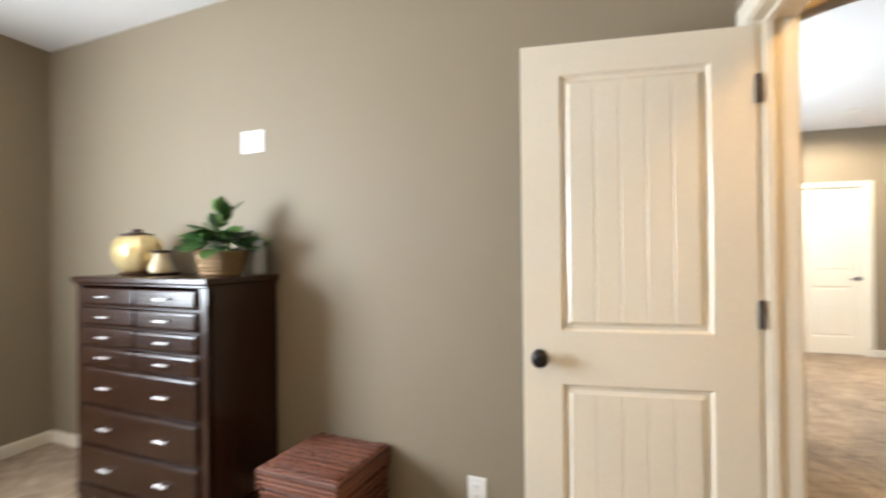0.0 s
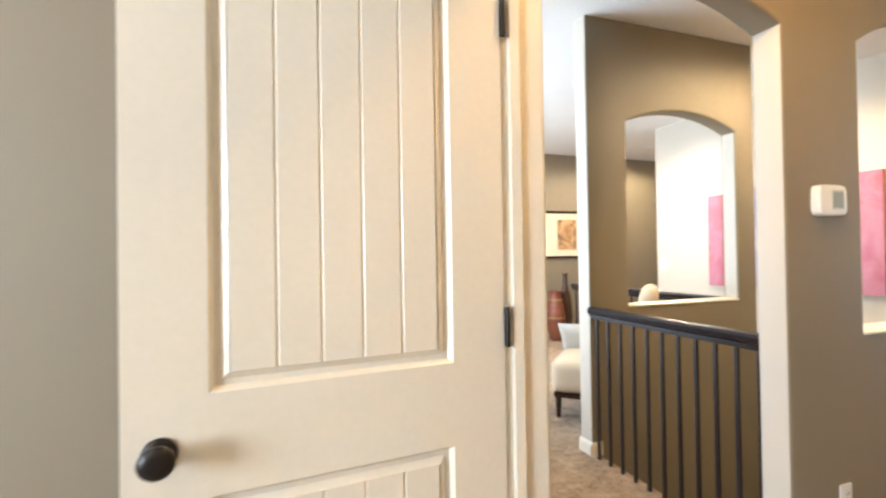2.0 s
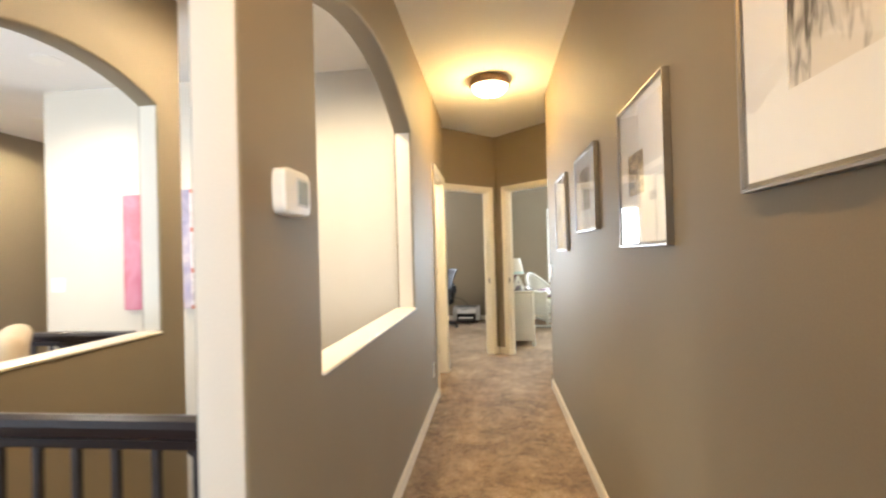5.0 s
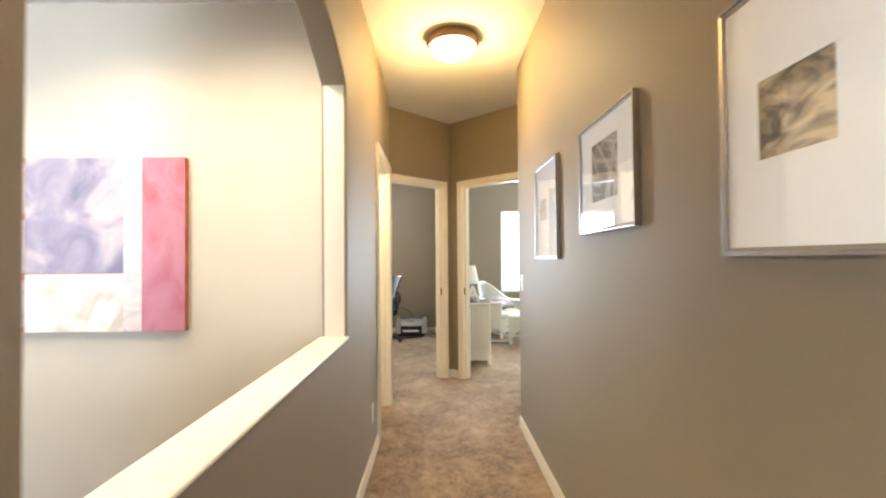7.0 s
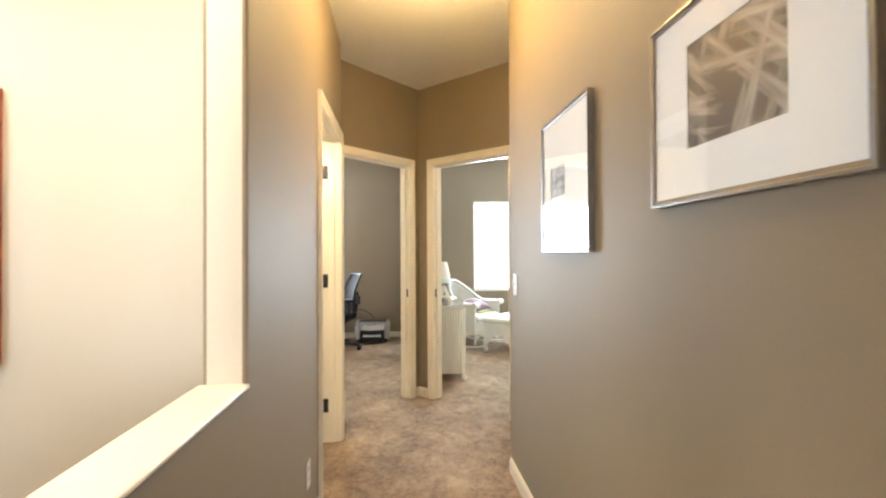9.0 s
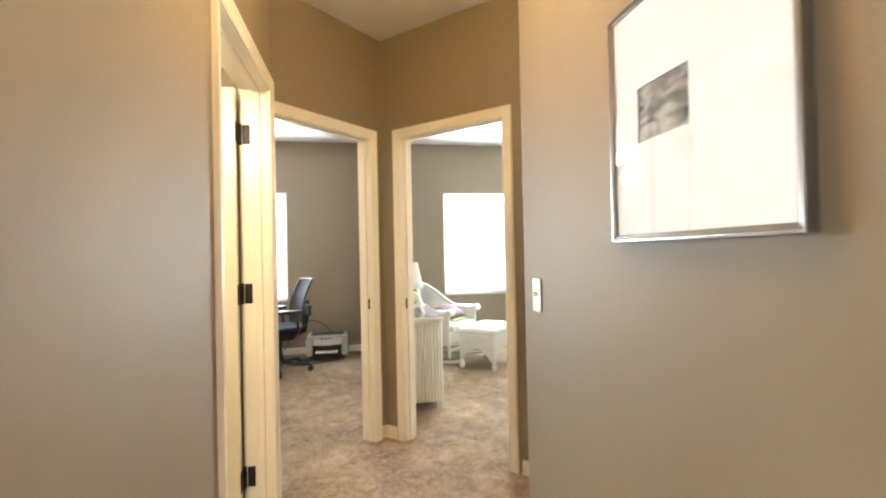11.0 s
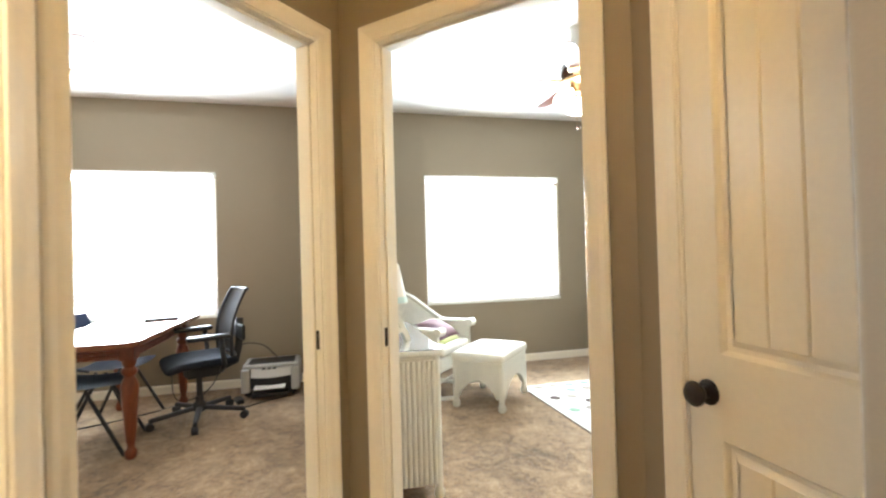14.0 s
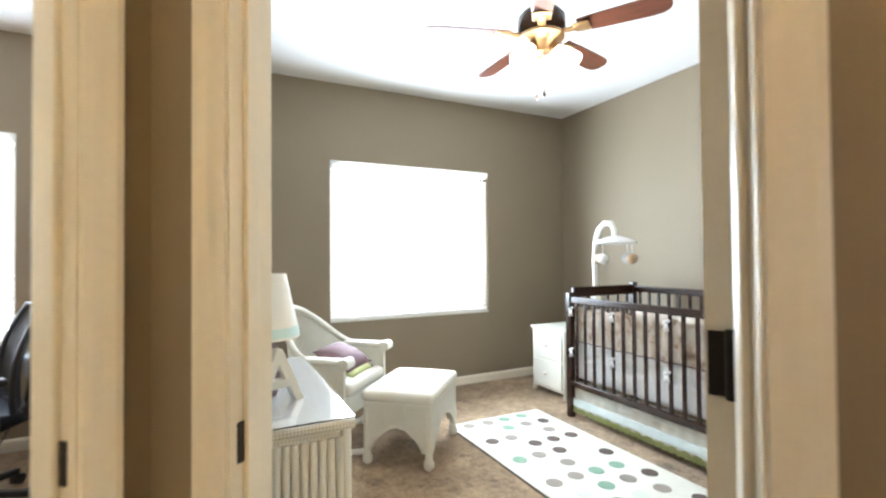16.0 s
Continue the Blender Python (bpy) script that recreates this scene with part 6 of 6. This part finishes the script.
def side_chair(m, label):
    """A moulded stacking chair on black tube legs; faces -y."""
    ob = thing("side_chair", m, label, "chair", "blue chairs at the table")
    def seat_at(u, v):
        return Vector((u * 0.22, -0.20 + 0.42 * v, 0.44 + 0.025 * u * u - 0.02 * math.sin(v * math.pi) - 0.03 * max(0, 0.15 - v) * 6 * 0.3))
    def back_at(u, v):
        return Vector((u * (0.215 - 0.05 * v * v), 0.225 + 0.08 * v - 0.03 * (1 - u * u) * -1, 0.56 + 0.28 * v))
    for nm, fn in (("seat", seat_at), ("backrest", back_at)):
        own = bmesh.new()
        g = [[own.verts.new(fn(-1 + 2 * i / 10, j / 8)) for i in range(11)] for j in range(9)]
        for j in range(8):
            for i in range(10):
                own.faces.new((g[j][i], g[j][i + 1], g[j + 1][i + 1], g[j + 1][i]))
        bmesh.ops.solidify(own, geom=own.faces[:], thickness=0.014)
        part(nm, own, NAVY, ob, smooth=60)
    for sx in (-1, 1):
        part("leg", sweep([(sx * 0.19, -0.02, 0.425), (sx * 0.23, -0.24, 0.0)], 0.0125, 8), BLACK, ob, smooth=40)
        part("leg", sweep([(sx * 0.19, 0.04, 0.425), (sx * 0.23, 0.25, 0.0)], 0.0125, 8), BLACK, ob, smooth=40)
        part("back_support", sweep([(sx * 0.17, 0.10, 0.43), (sx * 0.185, 0.24, 0.46), (sx * 0.18, 0.262, 0.62)], 0.011, 8), BLACK, ob, smooth="all")
    return ob


first_chair = side_chair(place(10.42, 4.52, 0, 4), "navy moulded chair on black tube legs")
copy_thing(first_chair, place(10.98, 4.60, 0, -6))


def printer(m):
    """Origin at the middle of the back; front towards -x."""
    ob = thing("printer", m, "low grey and black desktop printer standing on the carpet", "printer")
    w = 0.25
    part("base", box((-0.36, -w + 0.03, 0.018), (-0.01, w - 0.03, 0.060), 0.008), BLACK, ob)
    for sy in (-1, 1):
        y0, y1 = sorted((sy * (w - 0.075), sy * w))
        part("side_cover", box((-0.37, y0, 0.045), (0.0, y1, 0.255), 0.014, 3), GREY, ob, "pale grey plastic cover")
    part("rear_cover", box((-0.16, -w + 0.076, 0.060), (-0.002, w - 0.076, 0.250), 0.01), GREY, ob)
    part("scanner_lid", box((-0.345, -w + 0.010, 0.257), (0.0, w - 0.010, 0.285), 0.010, 2), GREY, ob)
    part("lid_inset", box((-0.30, -w + 0.05, 0.284), (-0.05, w - 0.05, 0.289), 0.002), BLACK, ob, "dark lid panel")
    # bowed front bay and the silver control strip above it
    for z0, z1, deep, name, mat, lab in ((0.062, 0.175, 0.050, "paper_bay", BLACK, "black bowed paper bay"), (0.178, 0.254, 0.060, "control_panel", LINEN, "pale bowed control panel")):
        n = 12
        out = [(-w + 0.078 + (2 * w - 0.156) * k / n, -0.35 - deep * math.sin(math.pi * k / n)) for k in range(n + 1)]
        out += [(w - 0.078, -0.165), (-w + 0.078, -0.165)]
        b2 = bmesh.new()
        lo = [b2.verts.new((x, y, z0)) for y, x in out]
        hi = [b2.verts.new((x + (0.03 if name == "control_panel" and x < -0.2 else 0), y, z1)) for y, x in out]
        for k in range(len(out)):
            b2.faces.new((lo[k], lo[(k + 1) % len(out)], hi[(k + 1) % len(out)], hi[k]))
        b2.faces.new(lo[::-1])
        b2.faces.new(hi)
        bmesh.ops.recalc_face_normals(b2, faces=b2.faces)
        part(name, b2, mat, ob, lab)
    for k in range(3):
        part("button", box((-0.40, -0.05 + k * 0.045, 0.252), (-0.355, -0.02 + k * 0.045, 0.259), 0.002), BLACK, ob)
    part("output_tray", box((-0.50, -0.13, 0.100), (-0.36, 0.13, 0.112), 0.004), LINEN, ob, "pale paper output tray")
    part("paper_tray", box((-0.46, -0.15, 0.020), (-0.34, 0.15, 0.058), 0.006), BLACK, ob)
    for x in (-0.33, -0.04):
        for y in (-0.19, 0.19):
            part("rubber_foot", rod((x, y, 0), (x, y, 0.021), 0.014, seg=10), BLACK, ob)
    return ob


printer(place(11.60, 3.49, 0))


def cable(name, pts, r, label):
    cu = bpy.data.curves.new(name, "CURVE")
    cu.dimensions, cu.bevel_depth, cu.bevel_resolution, cu.resolution_u = "3D", r, 2, 8
    sp = cu.splines.new("BEZIER")
    sp.bezier_points.add(len(pts) - 1)
    for b, p in zip(sp.bezier_points, pts):
        b.co = p
        b.handle_left_type = b.handle_right_type = "AUTO"
    tmp = bpy.data.objects.new("tmp_cable", cu)
    scene.collection.objects.link(tmp)
    me = bpy.data.meshes.new_from_object(tmp.evaluated_get(bpy.context.evaluated_depsgraph_get()))
    bpy.data.objects.remove(tmp)
    bpy.data.curves.remove(cu)
    me.materials.clear()
    me.materials.append(BLACK)
    ob = new(name, me)
    return tagged(ob, label, "cable")


cable("power_cable", [(11.58, 3.45, 0.27), (11.57, 3.62, 0.42), (11.52, 3.85, 0.40), (11.45, 4.05, 0.06), (11.3, 4.2, 0.008), (11.0, 4.5, 0.008), (10.8, 4.9, 0.008)], 0.005, "black power cable looping from the printer")
cable("power_cable", [(11.2, 3.30, 0.008), (11.1, 3.5, 0.008), (10.95, 3.75, 0.008), (11.15, 4.0, 0.008), (11.4, 4.3, 0.008), (11.6, 4.4, 0.2)], 0.005, "black cable trailing over the carpet")
ob = thing("power_adapter", place(11.15, 3.74, 0, 20), "black power adapter lying on the carpet", "adapter")
part("body", box((-0.07, -0.03, 0), (0.07, 0.03, 0.035), 0.006), BLACK, ob)
